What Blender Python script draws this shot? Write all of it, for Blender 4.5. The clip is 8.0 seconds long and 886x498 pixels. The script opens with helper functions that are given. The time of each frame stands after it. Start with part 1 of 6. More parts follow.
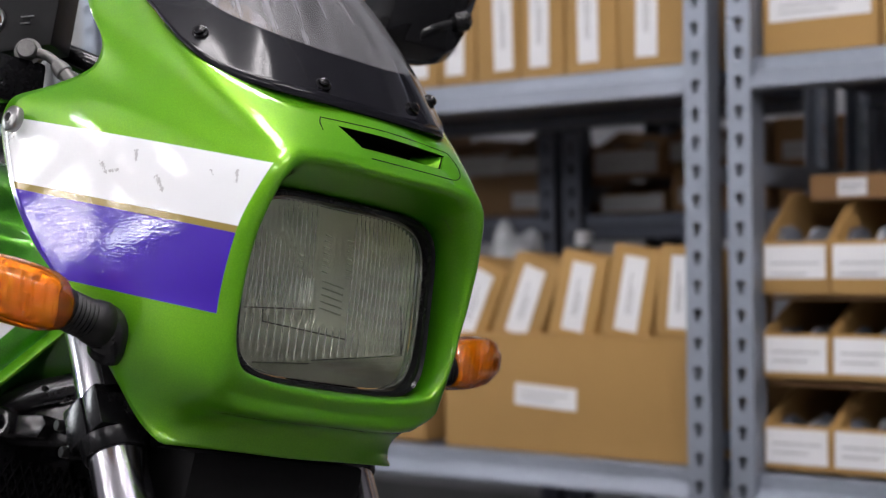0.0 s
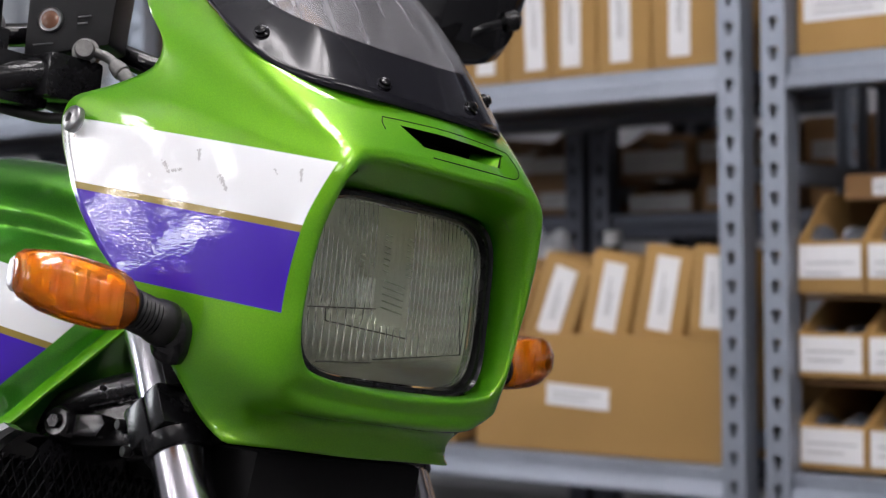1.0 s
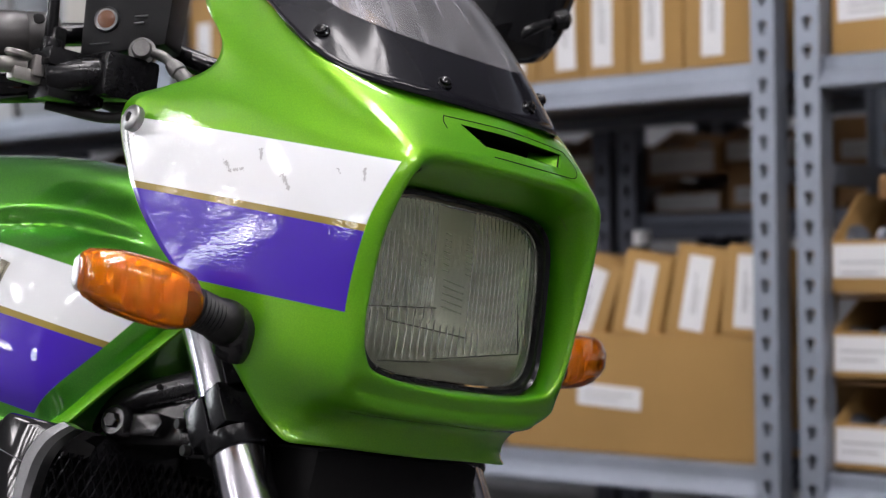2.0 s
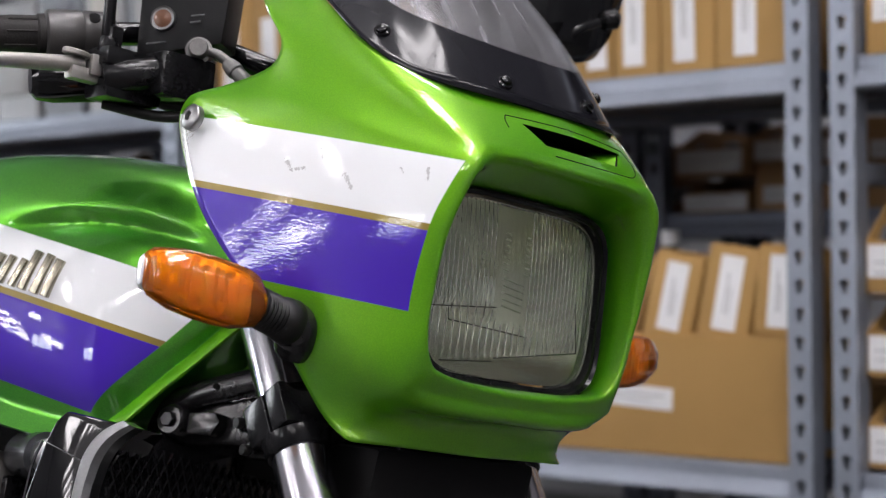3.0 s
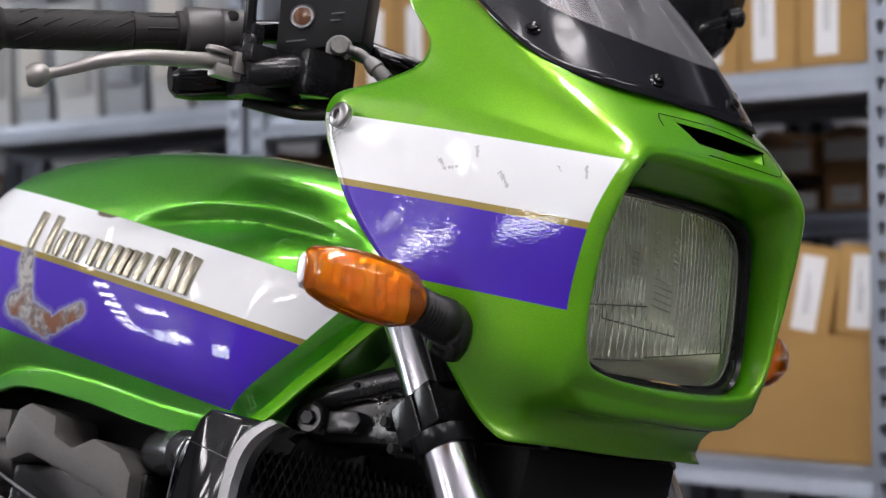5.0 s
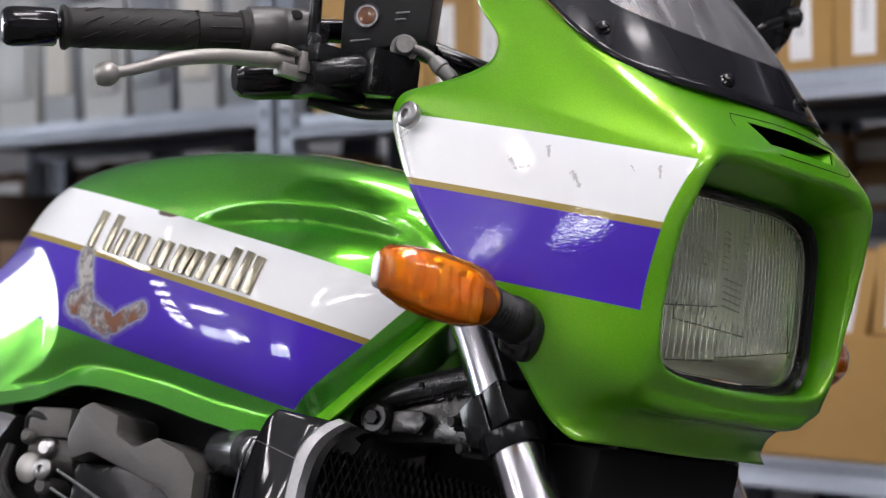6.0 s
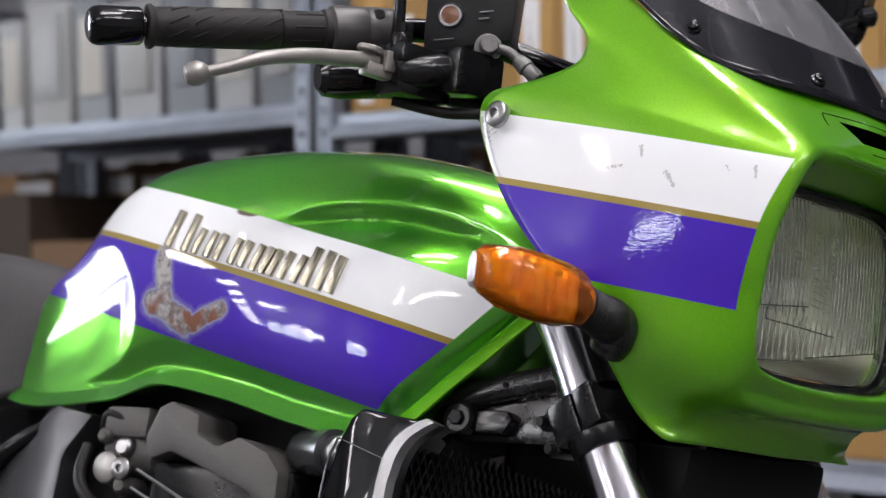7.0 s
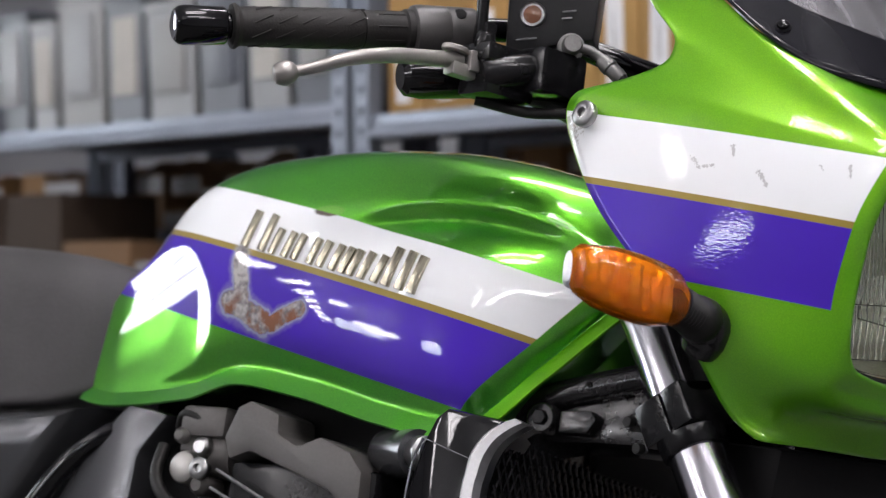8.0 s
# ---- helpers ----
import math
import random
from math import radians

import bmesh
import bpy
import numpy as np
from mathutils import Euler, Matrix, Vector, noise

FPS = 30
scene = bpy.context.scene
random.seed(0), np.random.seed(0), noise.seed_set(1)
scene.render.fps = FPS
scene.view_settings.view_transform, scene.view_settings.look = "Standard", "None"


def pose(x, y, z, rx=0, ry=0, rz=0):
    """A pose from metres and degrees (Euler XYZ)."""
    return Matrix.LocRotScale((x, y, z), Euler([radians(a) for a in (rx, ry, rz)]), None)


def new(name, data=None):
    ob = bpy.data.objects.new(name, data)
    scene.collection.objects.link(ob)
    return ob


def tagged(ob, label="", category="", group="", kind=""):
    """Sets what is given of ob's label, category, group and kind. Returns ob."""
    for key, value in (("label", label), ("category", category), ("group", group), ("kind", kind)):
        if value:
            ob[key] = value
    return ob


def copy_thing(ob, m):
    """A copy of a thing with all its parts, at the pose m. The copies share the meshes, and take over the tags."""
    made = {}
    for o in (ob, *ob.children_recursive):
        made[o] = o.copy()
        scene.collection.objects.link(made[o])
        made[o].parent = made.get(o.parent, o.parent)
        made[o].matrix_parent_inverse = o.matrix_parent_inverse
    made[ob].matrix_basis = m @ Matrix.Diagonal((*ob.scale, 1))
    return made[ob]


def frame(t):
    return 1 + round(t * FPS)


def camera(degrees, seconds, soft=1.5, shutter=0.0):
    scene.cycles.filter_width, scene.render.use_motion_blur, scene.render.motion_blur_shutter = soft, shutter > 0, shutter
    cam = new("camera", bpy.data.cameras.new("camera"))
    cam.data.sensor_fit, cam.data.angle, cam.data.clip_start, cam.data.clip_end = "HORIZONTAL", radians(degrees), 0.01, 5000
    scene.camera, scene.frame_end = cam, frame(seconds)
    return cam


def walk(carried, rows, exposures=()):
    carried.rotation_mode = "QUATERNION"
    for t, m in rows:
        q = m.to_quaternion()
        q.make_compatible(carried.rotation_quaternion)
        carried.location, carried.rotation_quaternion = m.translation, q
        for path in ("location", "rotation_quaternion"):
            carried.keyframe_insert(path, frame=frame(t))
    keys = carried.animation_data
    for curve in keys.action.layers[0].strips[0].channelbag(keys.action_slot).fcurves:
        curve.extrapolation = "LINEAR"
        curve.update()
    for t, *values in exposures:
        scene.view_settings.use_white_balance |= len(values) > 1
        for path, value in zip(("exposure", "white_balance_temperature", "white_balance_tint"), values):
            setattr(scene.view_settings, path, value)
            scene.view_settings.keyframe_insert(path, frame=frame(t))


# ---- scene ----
cam = camera(30.0, 8.0, soft=1.2)
METRES, EYE, TILT, LEAN, TURN = 0.42, 0.98, 0.3, 0.6, 0.0
ROWS = [
    (0.0, 0.0000, 0.0000, 0.0000, 0.000, -0.000, 0.000),
    (0.5, -0.0454, -0.0010, -0.0011, 0.121, 0.008, 0.027),
    (1.0, -0.1031, -0.0018, -0.0022, 0.271, 0.015, 0.048),
    (1.5, -0.1581, -0.0021, -0.0032, 0.411, 0.019, 0.056),
    (3.0, -0.3083, -0.0015, -0.0051, 0.775, 0.020, 0.029),
    (3.5, -0.3759, -0.0006, -0.0056, 0.931, 0.016, 0.000),
    (4.0, -0.4386, 0.0003, -0.0060, 1.071, 0.011, -0.033),
    (4.5, -0.5064, 0.0014, -0.0064, 1.217, 0.005, -0.074),
    (6.0, -0.6873, 0.0040, -0.0070, 1.587, -0.014, -0.185),
    (6.5, -0.7629, 0.0045, -0.0073, 1.732, -0.021, -0.223),
    (7.0, -0.8440, 0.0045, -0.0076, 1.882, -0.027, -0.254),
    (7.5, -0.9259, 0.0038, -0.0080, 2.027, -0.030, -0.268),
    (8.0, -1.0000, 0.0023, -0.0085, 2.154, -0.030, -0.264),
]
walk(cam, [(t, pose(0, 0, EYE, TILT, LEAN, TURN) @ pose(METRES * x, METRES * y, METRES * z, 90 + pitch, roll, yaw)) for t, x, y, z, yaw, pitch, roll in ROWS])
LAMP, SKYLIGHT = 14.0, 5.6  # fluorescent tubes; daylight behind the hall windows

# depth of field of the long lens, focused on the fairing
cam.data.dof.use_dof = True
cam.data.dof.focus_distance = 1.36
cam.data.dof.aperture_fstop = 5.4

# ---- world and light ----
world = bpy.data.worlds.new("hall_air")
scene.world = world
world.use_nodes = True
world.node_tree.nodes["Background"].inputs["Color"].default_value = (0.80, 0.86, 1.0, 1)
world.node_tree.nodes["Background"].inputs["Strength"].default_value = 0.02
scene.view_settings.exposure = 1.32


# ---- materials ----
class Mat:
    """Small wrapper round a node material."""

    def __init__(self, name, color=(0.5, 0.5, 0.5), rough=0.5, metal=0.0):
        self.m = bpy.data.materials.new(name)
        self.m.use_nodes = True
        self.t = self.m.node_tree
        self.b = self.t.nodes["Principled BSDF"]
        self.put(self.b, "Base Color", (*color, 1))
        self.put(self.b, "Roughness", rough)
        self.put(self.b, "Metallic", metal)

    def node(self, kind, **props):
        n = self.t.nodes.new(kind)
        for key, value in props.items():
            if key == "operation":
                n.operation = value
            elif key == "noise_dimensions":
                n.noise_dimensions = value
            elif key == "wave_type":
                n.wave_type = value
            elif key == "bands_direction":
                n.bands_direction = value
            elif key == "feature":
                n.feature = value
        return n

    def put(self, n, socket, value):
        if isinstance(value, bpy.types.NodeSocket):
            self.t.links.new(value, n.inputs[socket])
        else:
            n.inputs[socket].default_value = value

    def math(self, op, a, b=0.0, c=0.0):
        n = self.node("ShaderNodeMath", operation=op)
        self.put(n, 0, a), self.put(n, 1, b), self.put(n, 2, c)
        return n.outputs[0]

    def mix(self, fac, a, b):
        n = self.t.nodes.new("ShaderNodeMix")
        n.data_type = "RGBA"
        self.put(n, 0, fac)
        self.put(n, 6, a if isinstance(a, bpy.types.NodeSocket) else (*a, 1))
        self.put(n, 7, b if isinstance(b, bpy.types.NodeSocket) else (*b, 1))
        return n.outputs[2]

    def coord(self, kind="Object"):
        return self.node("ShaderNodeTexCoord").outputs[kind]

    def split(self, vec):
        n = self.node("ShaderNodeSeparateXYZ")
        self.put(n, 0, vec)
        return n.outputs

    def noise(self, scale, detail=3.0, vec=None, rough=0.55):
        n = self.node("ShaderNodeTexNoise")
        self.put(n, "Vector", vec if vec is not None else self.coord())
        self.put(n, "Scale", scale), self.put(n, "Detail", detail), self.put(n, "Roughness", rough)
        return n.outputs["Fac"]

    def stretch(self, vec, sx, sy, sz):
        n = self.node("ShaderNodeMapping")
        self.put(n, "Vector", vec)
        n.inputs["Scale"].default_value = (sx, sy, sz)
        return n.outputs[0]

    def ramp(self, fac, a, b):
        n = self.node("ShaderNodeMapRange")
        self.put(n, "Value", fac), self.put(n, "From Min", a), self.put(n, "From Max", b)
        return n.outputs[0]

    def bump(self, height, strength=0.2, distance=0.001, socket="Normal"):
        n = self.node("ShaderNodeBump")
        self.put(n, "Height", height), self.put(n, "Strength", strength), self.put(n, "Distance", distance)
        self.put(self.b, socket, n.outputs[0])

    def vary(self, color, amount=0.15, scale=6.0, fine=120.0, relief=0.1):
        """Base colour with broad and fine variation and slight relief."""
        dark = tuple(c * (1 - amount) for c in color)
        light = tuple(min(1, c * (1 + amount)) for c in color)
        broad, grain = self.noise(scale), self.noise(fine, 2)
        self.put(self.b, "Base Color", self.mix(self.ramp(self.math("ADD", self.math("MULTIPLY", broad, 0.7), self.math("MULTIPLY", grain, 0.3)), 0.3, 0.7), dark, light))
        if relief:
            self.bump(grain, relief)
        return self


def simple(name, color, rough, metal=0.0, amount=0.15, scale=6.0, fine=150.0, relief=0.08, wear=0.12, gloss=0.5):
    m = Mat(name, color, rough, metal).vary(color, amount, scale, fine, relief)
    m.put(m.b, "Specular IOR Level", gloss)
    m.put(m.b, "Roughness", m.math("ADD", rough - wear / 2, m.math("MULTIPLY", m.noise(scale * 3), wear)))
    return m.m


def card(name, color):
    """Corrugated cardboard, a shade of its own for each box."""
    m = Mat(name, color, 0.8)
    rnd = m.node("ShaderNodeObjectInfo").outputs["Random"]
    a = m.mix(rnd, tuple(c * 0.86 for c in color), tuple(min(1, c * 1.12) for c in color))
    blot = m.ramp(m.noise(7, 4), 0.35, 0.75)
    fibre = m.noise(60, 3, m.stretch(m.coord(), 1, 1, 9))
    col = m.mix(m.math("MULTIPLY", blot, 0.25), a, tuple(c * 0.72 for c in color))
    col = m.mix(m.math("MULTIPLY", fibre, 0.22), col, tuple(min(1, c * 1.25) for c in color))
    m.put(m.b, "Base Color", col)
    m.bump(fibre, 0.15)
    return m.m


GREEN, WHITE, PURPLE, GOLD = (0.165, 0.42, 0.004), (0.80, 0.82, 0.835), (0.058, 0.018, 0.40), (0.30, 0.22, 0.05)


def lacquer(m, ripple, waves):
    """Clear coat with faint orange peel over the paint, and broad waves in the panel."""
    m.put(m.b, "Coat Weight", 1.0)
    m.put(m.b, "Specular IOR Level", 0.08)
    m.put(m.b, "Coat Roughness", m.math("ADD", 0.015, m.math("MULTIPLY", m.noise(14, 4), 0.04)))
    peel = m.math("MULTIPLY", m.noise(250, 0, m.stretch(m.coord(), 1, 1, 2.8)), ripple)
    wave = m.noise(24, 2, m.stretch(m.coord(), 1, 1, 1.6))
    m.bump(m.math("ADD", peel, m.math("MULTIPLY", wave, waves)), 1.0, 0.000035, "Coat Normal")


def candy(m, inside, share, flake_color, rough, dents=0.0):
    """Candy lacquer: a tinted film over bright flakes; inside: where the stripes cover it; dents: shallow waves in the sheet."""
    film = m.b
    flake = m.node("ShaderNodeBsdfPrincipled")
    sparkle = m.mix(m.ramp(m.noise(900, 2), 0.35, 0.75), tuple(c * 0.75 for c in flake_color), flake_color)
    m.put(flake, "Base Color", sparkle), m.put(flake, "Metallic", 1.0), m.put(flake, "Roughness", rough)
    m.put(flake, "Coat Weight", 1.0)
    for sock in ("Coat Roughness", "Coat Normal"):
        if film.inputs[sock].is_linked:
            m.put(flake, sock, film.inputs[sock].links[0].from_socket)
    if dents:
        wave = m.node("ShaderNodeBump")
        m.put(wave, "Height", m.noise(13, 2, m.stretch(m.coord(), 0.7, 1, 1.3), 0.4)), m.put(wave, "Strength", 1.0), m.put(wave, "Distance", dents)
        m.put(flake, "Normal", wave.outputs[0])
    mixer = m.node("ShaderNodeMixShader")
    m.put(mixer, 0, m.math("MULTIPLY", m.math("SUBTRACT", 1.0, inside), share))
    m.put(mixer, 1, film.outputs[0]), m.put(mixer, 2, flake.outputs[0])
    m.put(m.t.nodes["Material Output"], "Surface", mixer.outputs[0])


def band(m, value, low, high, soft=0.0004):
    """1 where value lies between low and high."""
    return m.math("MULTIPLY", m.ramp(value, low - soft, low + soft), m.ramp(value, high + soft, high - soft))


def spot(m, vec, centre, size):
    """Distance from a place, in units of the given size."""
    n = m.node("ShaderNodeVectorMath", operation="SUBTRACT")
    m.put(n, 0, vec), m.put(n, 1, centre)
    d = m.node("ShaderNodeVectorMath", operation="DIVIDE")
    m.put(d, 0, n.outputs[0]), m.put(d, 1, size)
    k = m.node("ShaderNodeVectorMath", operation="LENGTH")
    m.put(k, 0, d.outputs[0])
    return k.outputs["Value"]


def capsule(m, x, z, ax, az, bx, bz, r):
    """Distance from a line on the flank, in units of r."""
    dx, dz = bx - ax, bz - az
    px, pz = m.math("SUBTRACT", x, ax), m.math("SUBTRACT", z, az)
    along = m.math("MULTIPLY", m.math("ADD", m.math("MULTIPLY", px, dx), m.math("MULTIPLY", pz, dz)), 1.0 / (dx * dx + dz * dz))
    along = m.math("MINIMUM", m.math("MAXIMUM", along, 0.0), 1.0)
    ex, ez = m.math("SUBTRACT", px, m.math("MULTIPLY", along, dx)), m.math("SUBTRACT", pz, m.math("MULTIPLY", along, dz))
    far = m.math("SQRT", m.math("ADD", m.math("MULTIPLY", ex, ex), m.math("MULTIPLY", ez, ez)))
    return m.math("MULTIPLY", far, 1.0 / r)


def green_base(m, deep):
    return m.mix(m.noise(3.0), tuple(c * 0.86 for c in deep), tuple(c * 1.1 for c in deep))


FAIRING_DEEP, FAIRING_FLAKE = (0.039, 0.238, 0.006), (0.46, 0.84, 0.02)
TANK_DEEP, TANK_FLAKE = (0.010, 0.115, 0.024), (0.235, 0.86, 0.04)


def fairing_paint():
    m = Mat("candy_green_fairing_paint", GREEN, 0.36)
    pos = m.coord()
    x, y, z = m.split(pos)
    s = m.math("ADD", z, m.math("MULTIPLY", x, 0.135))
    ring = m.split(m.node("ShaderNodeUVMap").outputs[0])[0]
    side = m.ramp(ring, 0.3325, 0.3342)
    col = green_base(m, FAIRING_DEEP)
    stripe = m.mix(m.ramp(s, 0.0722, 0.0728), PURPLE, m.mix(m.ramp(s, 0.0778, 0.0784), GOLD, WHITE))
    inside = m.math("MULTIPLY", m.math("MULTIPLY", side, m.ramp(ring, 0.8322, 0.8312)), band(m, s, 0.0086, 0.1312))
    col = m.mix(inside, col, stripe)
    # stone chips and rubbed marks in the white band
    jag = m.math("MULTIPLY", m.noise(520, 4, m.stretch(pos, 1.0, 0.4, 0.7)), 4.4)
    marks = 0.0
    for (ax, az), (bx, bz_), r in (((0.056, 0.0965), (0.062, 0.0855), 0.0019), ((0.005, 0.1060), (0.012, 0.0985), 0.0022), ((0.012, 0.0985), (0.021, 0.1000), 0.0018), ((0.0345, 0.1165), (0.0355, 0.1090), 0.0019),
                                   ((0.1165, 0.1040), (0.1175, 0.0965), 0.0016), ((0.097, 0.1040), (0.099, 0.1000), 0.0011)):
        near = m.ramp(m.math("ADD", capsule(m, x, z, ax, az, bx, bz_, r), jag), 3.0, 2.6)
        marks = near if isinstance(marks, float) else m.math("MAXIMUM", marks, near)
    chip_rear = m.ramp(m.math("ADD", spot(m, pos, (-0.108, -0.215, 0.125), (0.016, 0.05, 0.022)), m.math("MULTIPLY", jag, 0.6)), 2.1, 1.8)
    col = m.mix(m.math("MULTIPLY", marks, 0.42), col, (0.05, 0.045, 0.042))
    col = m.mix(m.math("MULTIPLY", chip_rear, 0.6), col, (0.32, 0.30, 0.27))
    m.put(m.b, "Base Color", col)
    lacquer(m, 1.6, 0.45)
    candy(m, inside, 0.30, FAIRING_FLAKE, 0.46)
    return m.m


def tank_paint():
    m = Mat("candy_green_tank_paint", GREEN, 0.36)
    pos = m.coord()
    x, y, z = m.split(pos)
    s = m.math("ADD", z, m.math("MULTIPLY", x, 0.24))
    front = m.ramp(m.math("SUBTRACT", x, m.math("MULTIPLY", z, 0.86)), TANK_FRONT + 0.0006, TANK_FRONT - 0.0006)
    right = m.ramp(y, -0.02, -0.021)
    stripe = m.mix(m.ramp(s, -0.0994, -0.0988), PURPLE, m.mix(m.ramp(s, -0.0932, -0.0926), GOLD, WHITE))
    inside = m.math("MULTIPLY", m.math("MULTIPLY", front, right), band(m, s, -0.175, -0.038))
    col = m.mix(inside, green_base(m, TANK_DEEP), stripe)
    # patch of lifted lacquer, primer and rust in the purple band
    jag = m.noise(38, 5)
    d = 9.0
    for (ax, az), (bx, bz_), r in (((-0.517, 0.024), (-0.506, -0.028), 0.0085), ((-0.521, -0.022), (-0.480, -0.042), 0.0110), ((-0.470, -0.044), (-0.437, -0.030), 0.0075)):
        near = capsule(m, x, z, ax, az, bx, bz_, r)
        d = near if isinstance(d, float) else m.math("MINIMUM", d, near)
    d = m.math("ADD", d, m.math("MULTIPLY", m.math("SUBTRACT", m.noise(70, 5), 0.5), 1.1))
    col = m.mix(m.math("MULTIPLY", m.ramp(d, 1.75, 1.30), 0.32), col, (0.34, 0.34, 0.42))
    col = m.mix(m.math("MULTIPLY", band(m, d, 1.02, 1.22, 0.05), 0.40), col, (0.42, 0.52, 0.44))
    scab = m.mix(m.ramp(m.noise(150, 5), 0.40, 0.62), (0.42, 0.40, 0.38), (0.16, 0.15, 0.155))
    rust = m.math("MULTIPLY", m.ramp(m.noise(52, 4), 0.42, 0.56), m.ramp(z, -0.008, -0.028))
    col = m.mix(m.ramp(d, 1.04, 0.96), col, m.mix(rust, scab, m.mix(jag, (0.26, 0.10, 0.045), (0.17, 0.09, 0.06))))
    chip = m.math("ADD", spot(m, pos, (-0.423, -0.15, 0.066), (0.020, 0.06, 0.007)), m.math("MULTIPLY", jag, 0.8))
    col = m.mix(m.ramp(chip, 1.3, 1.1), col, (0.11, 0.09, 0.07))
    m.put(m.b, "Base Color", col)
    lacquer(m, 0.3, 2.0)
    candy(m, inside, 0.54, TANK_FLAKE, 0.33, 0.007)
    return m.m


def screen_tint():
    """Smoked acrylic, printed black along its lower edge and sides."""
    m = Mat("smoked_acrylic", (0.009, 0.009, 0.012), 0.12)
    uv = m.split(m.node("ShaderNodeUVMap").outputs[0])
    printed = m.ramp(m.math("SUBTRACT", uv[1], m.math("MULTIPLY", m.math("POWER", uv[0], 3.0), 0.75)), 0.222, 0.214)
    m.put(m.b, "Roughness", m.math("ADD", 0.07, m.math("MULTIPLY", m.noise(60, 4), 0.07)))
    clear = m.node("ShaderNodeBsdfTransparent")
    m.put(clear, "Color", (0.68, 0.67, 0.68, 1))
    shine = m.node("ShaderNodeBsdfGlossy")
    m.put(shine, "Roughness", 0.16)
    haze = m.node("ShaderNodeBsdfDiffuse")
    m.put(haze, "Color", (0.36, 0.36, 0.38, 1))
    lw = m.node("ShaderNodeFresnel")
    m.put(lw, "IOR", 1.28)
    m.put(m.b, "Specular IOR Level", 0.20)
    a, b, c = (m.node("ShaderNodeMixShader") for _ in range(3))
    wiped = m.noise(1.0, 5, m.stretch(m.node("ShaderNodeUVMap").outputs[0], 16, 1.6, 1), 0.6)
    dust = m.math("ADD", 0.11, m.math("MULTIPLY", m.ramp(wiped, 0.36, 0.72), 0.5))
    m.put(a, 0, dust), m.put(a, 1, clear.outputs[0]), m.put(a, 2, haze.outputs[0])
    m.put(b, 0, lw.outputs[0]), m.put(b, 1, a.outputs[0]), m.put(b, 2, shine.outputs[0])
    m.put(c, 0, printed), m.put(c, 1, b.outputs[0]), m.put(c, 2, m.b.outputs[0])
    m.put(m.t.nodes["Material Output"], "Surface", c.outputs[0])
    return m.m


def lens_glass():
    m = Mat("ribbed_headlight_glass", (0.82, 0.85, 0.75), 0.06)
    m.put(m.b, "Transmission Weight", 0.95)
    m.put(m.b, "IOR", 1.45)
    m.put(m.b, "Roughness", m.math("ADD", 0.015, m.math("MULTIPLY", m.noise(30, 4), 0.06)))
    return m.m


def amber():
    """Clear amber plastic: tinted, slightly cloudy, glossy."""
    m = Mat("amber_plastic", (0.95, 0.22, 0.008), 0.12)
    clear = m.node("ShaderNodeBsdfTransparent")
    m.put(clear, "Color", m.mix(m.ramp(m.noise(60, 2), 0.40, 0.70), (1.0, 0.45, 0.006), (1.0, 0.64, 0.02)))
    cloud = m.node("ShaderNodeBsdfTranslucent")
    m.put(cloud, "Color", (1.0, 0.24, 0.002, 1))
    body = m.node("ShaderNodeBsdfDiffuse")
    m.put(body, "Color", (1.0, 0.26, 0.003, 1))
    shine = m.node("ShaderNodeBsdfGlossy")
    m.put(shine, "Roughness", 0.07)
    fr = m.node("ShaderNodeFresnel")
    m.put(fr, "IOR", 1.6)
    a, b, c = (m.node("ShaderNodeMixShader") for _ in range(3))
    m.put(a, 0, 0.6), m.put(a, 1, cloud.outputs[0]), m.put(a, 2, body.outputs[0])
    m.put(b, 0, m.math("ADD", 0.15, m.math("MULTIPLY", m.noise(40, 3), 0.14))), m.put(b, 1, clear.outputs[0]), m.put(b, 2, a.outputs[0])
    m.put(c, 0, fr.outputs[0]), m.put(c, 1, b.outputs[0]), m.put(c, 2, shine.outputs[0])
    m.put(m.t.nodes["Material Output"], "Surface", c.outputs[0])
    return m.m


def browned_bowl():
    """Silvered bowl, darker and browner towards its foot."""
    m = Mat("browned_reflector", (0.6, 0.6, 0.55), 0.3, 1.0)
    low = m.math("ADD", m.split(m.coord())[2], m.math("MULTIPLY", m.noise(38, 4), 0.016))
    silver = m.mix(m.noise(14, 3), (0.70, 0.71, 0.65), (0.86, 0.86, 0.80))
    m.put(m.b, "Base Color", m.mix(m.ramp(low, 0.010, -0.020), silver, (0.12, 0.10, 0.055)))
    m.put(m.b, "Roughness", m.math("ADD", 0.25, m.math("MULTIPLY", m.noise(50, 3), 0.12)))
    return m.m


def lamp_material(name, color, strength):
    m = Mat(name, (0.9, 0.9, 0.9), 0.4)
    m.put(m.b, "Emission Color", (*color, 1))
    m.put(m.b, "Emission Strength", strength)
    return m.m


TANK_FRONT = -0.179
PAINT_F, PAINT_T, TINT, GLASS, AMBER = fairing_paint(), tank_paint(), screen_tint(), lens_glass(), amber()
CHROME = simple("chrome", (0.52, 0.53, 0.55), 0.09, 1.0, 0.04, 5, 300, 0.02, 0.08)
FORK_CHROME = simple("hazed_hard_chrome", (0.47, 0.465, 0.50), 0.20, 1.0, 0.06, 5, 300, 0.02, 0.08)
REFLECTOR = browned_bowl()
STEP_SHADE = simple("moulded_step_shade", (0.030, 0.030, 0.026), 0.15, 0.0, 0.2, 40, 200)
STEEL = simple("dull_steel", (0.33, 0.33, 0.33), 0.36, 1.0, 0.15, 20, 300)
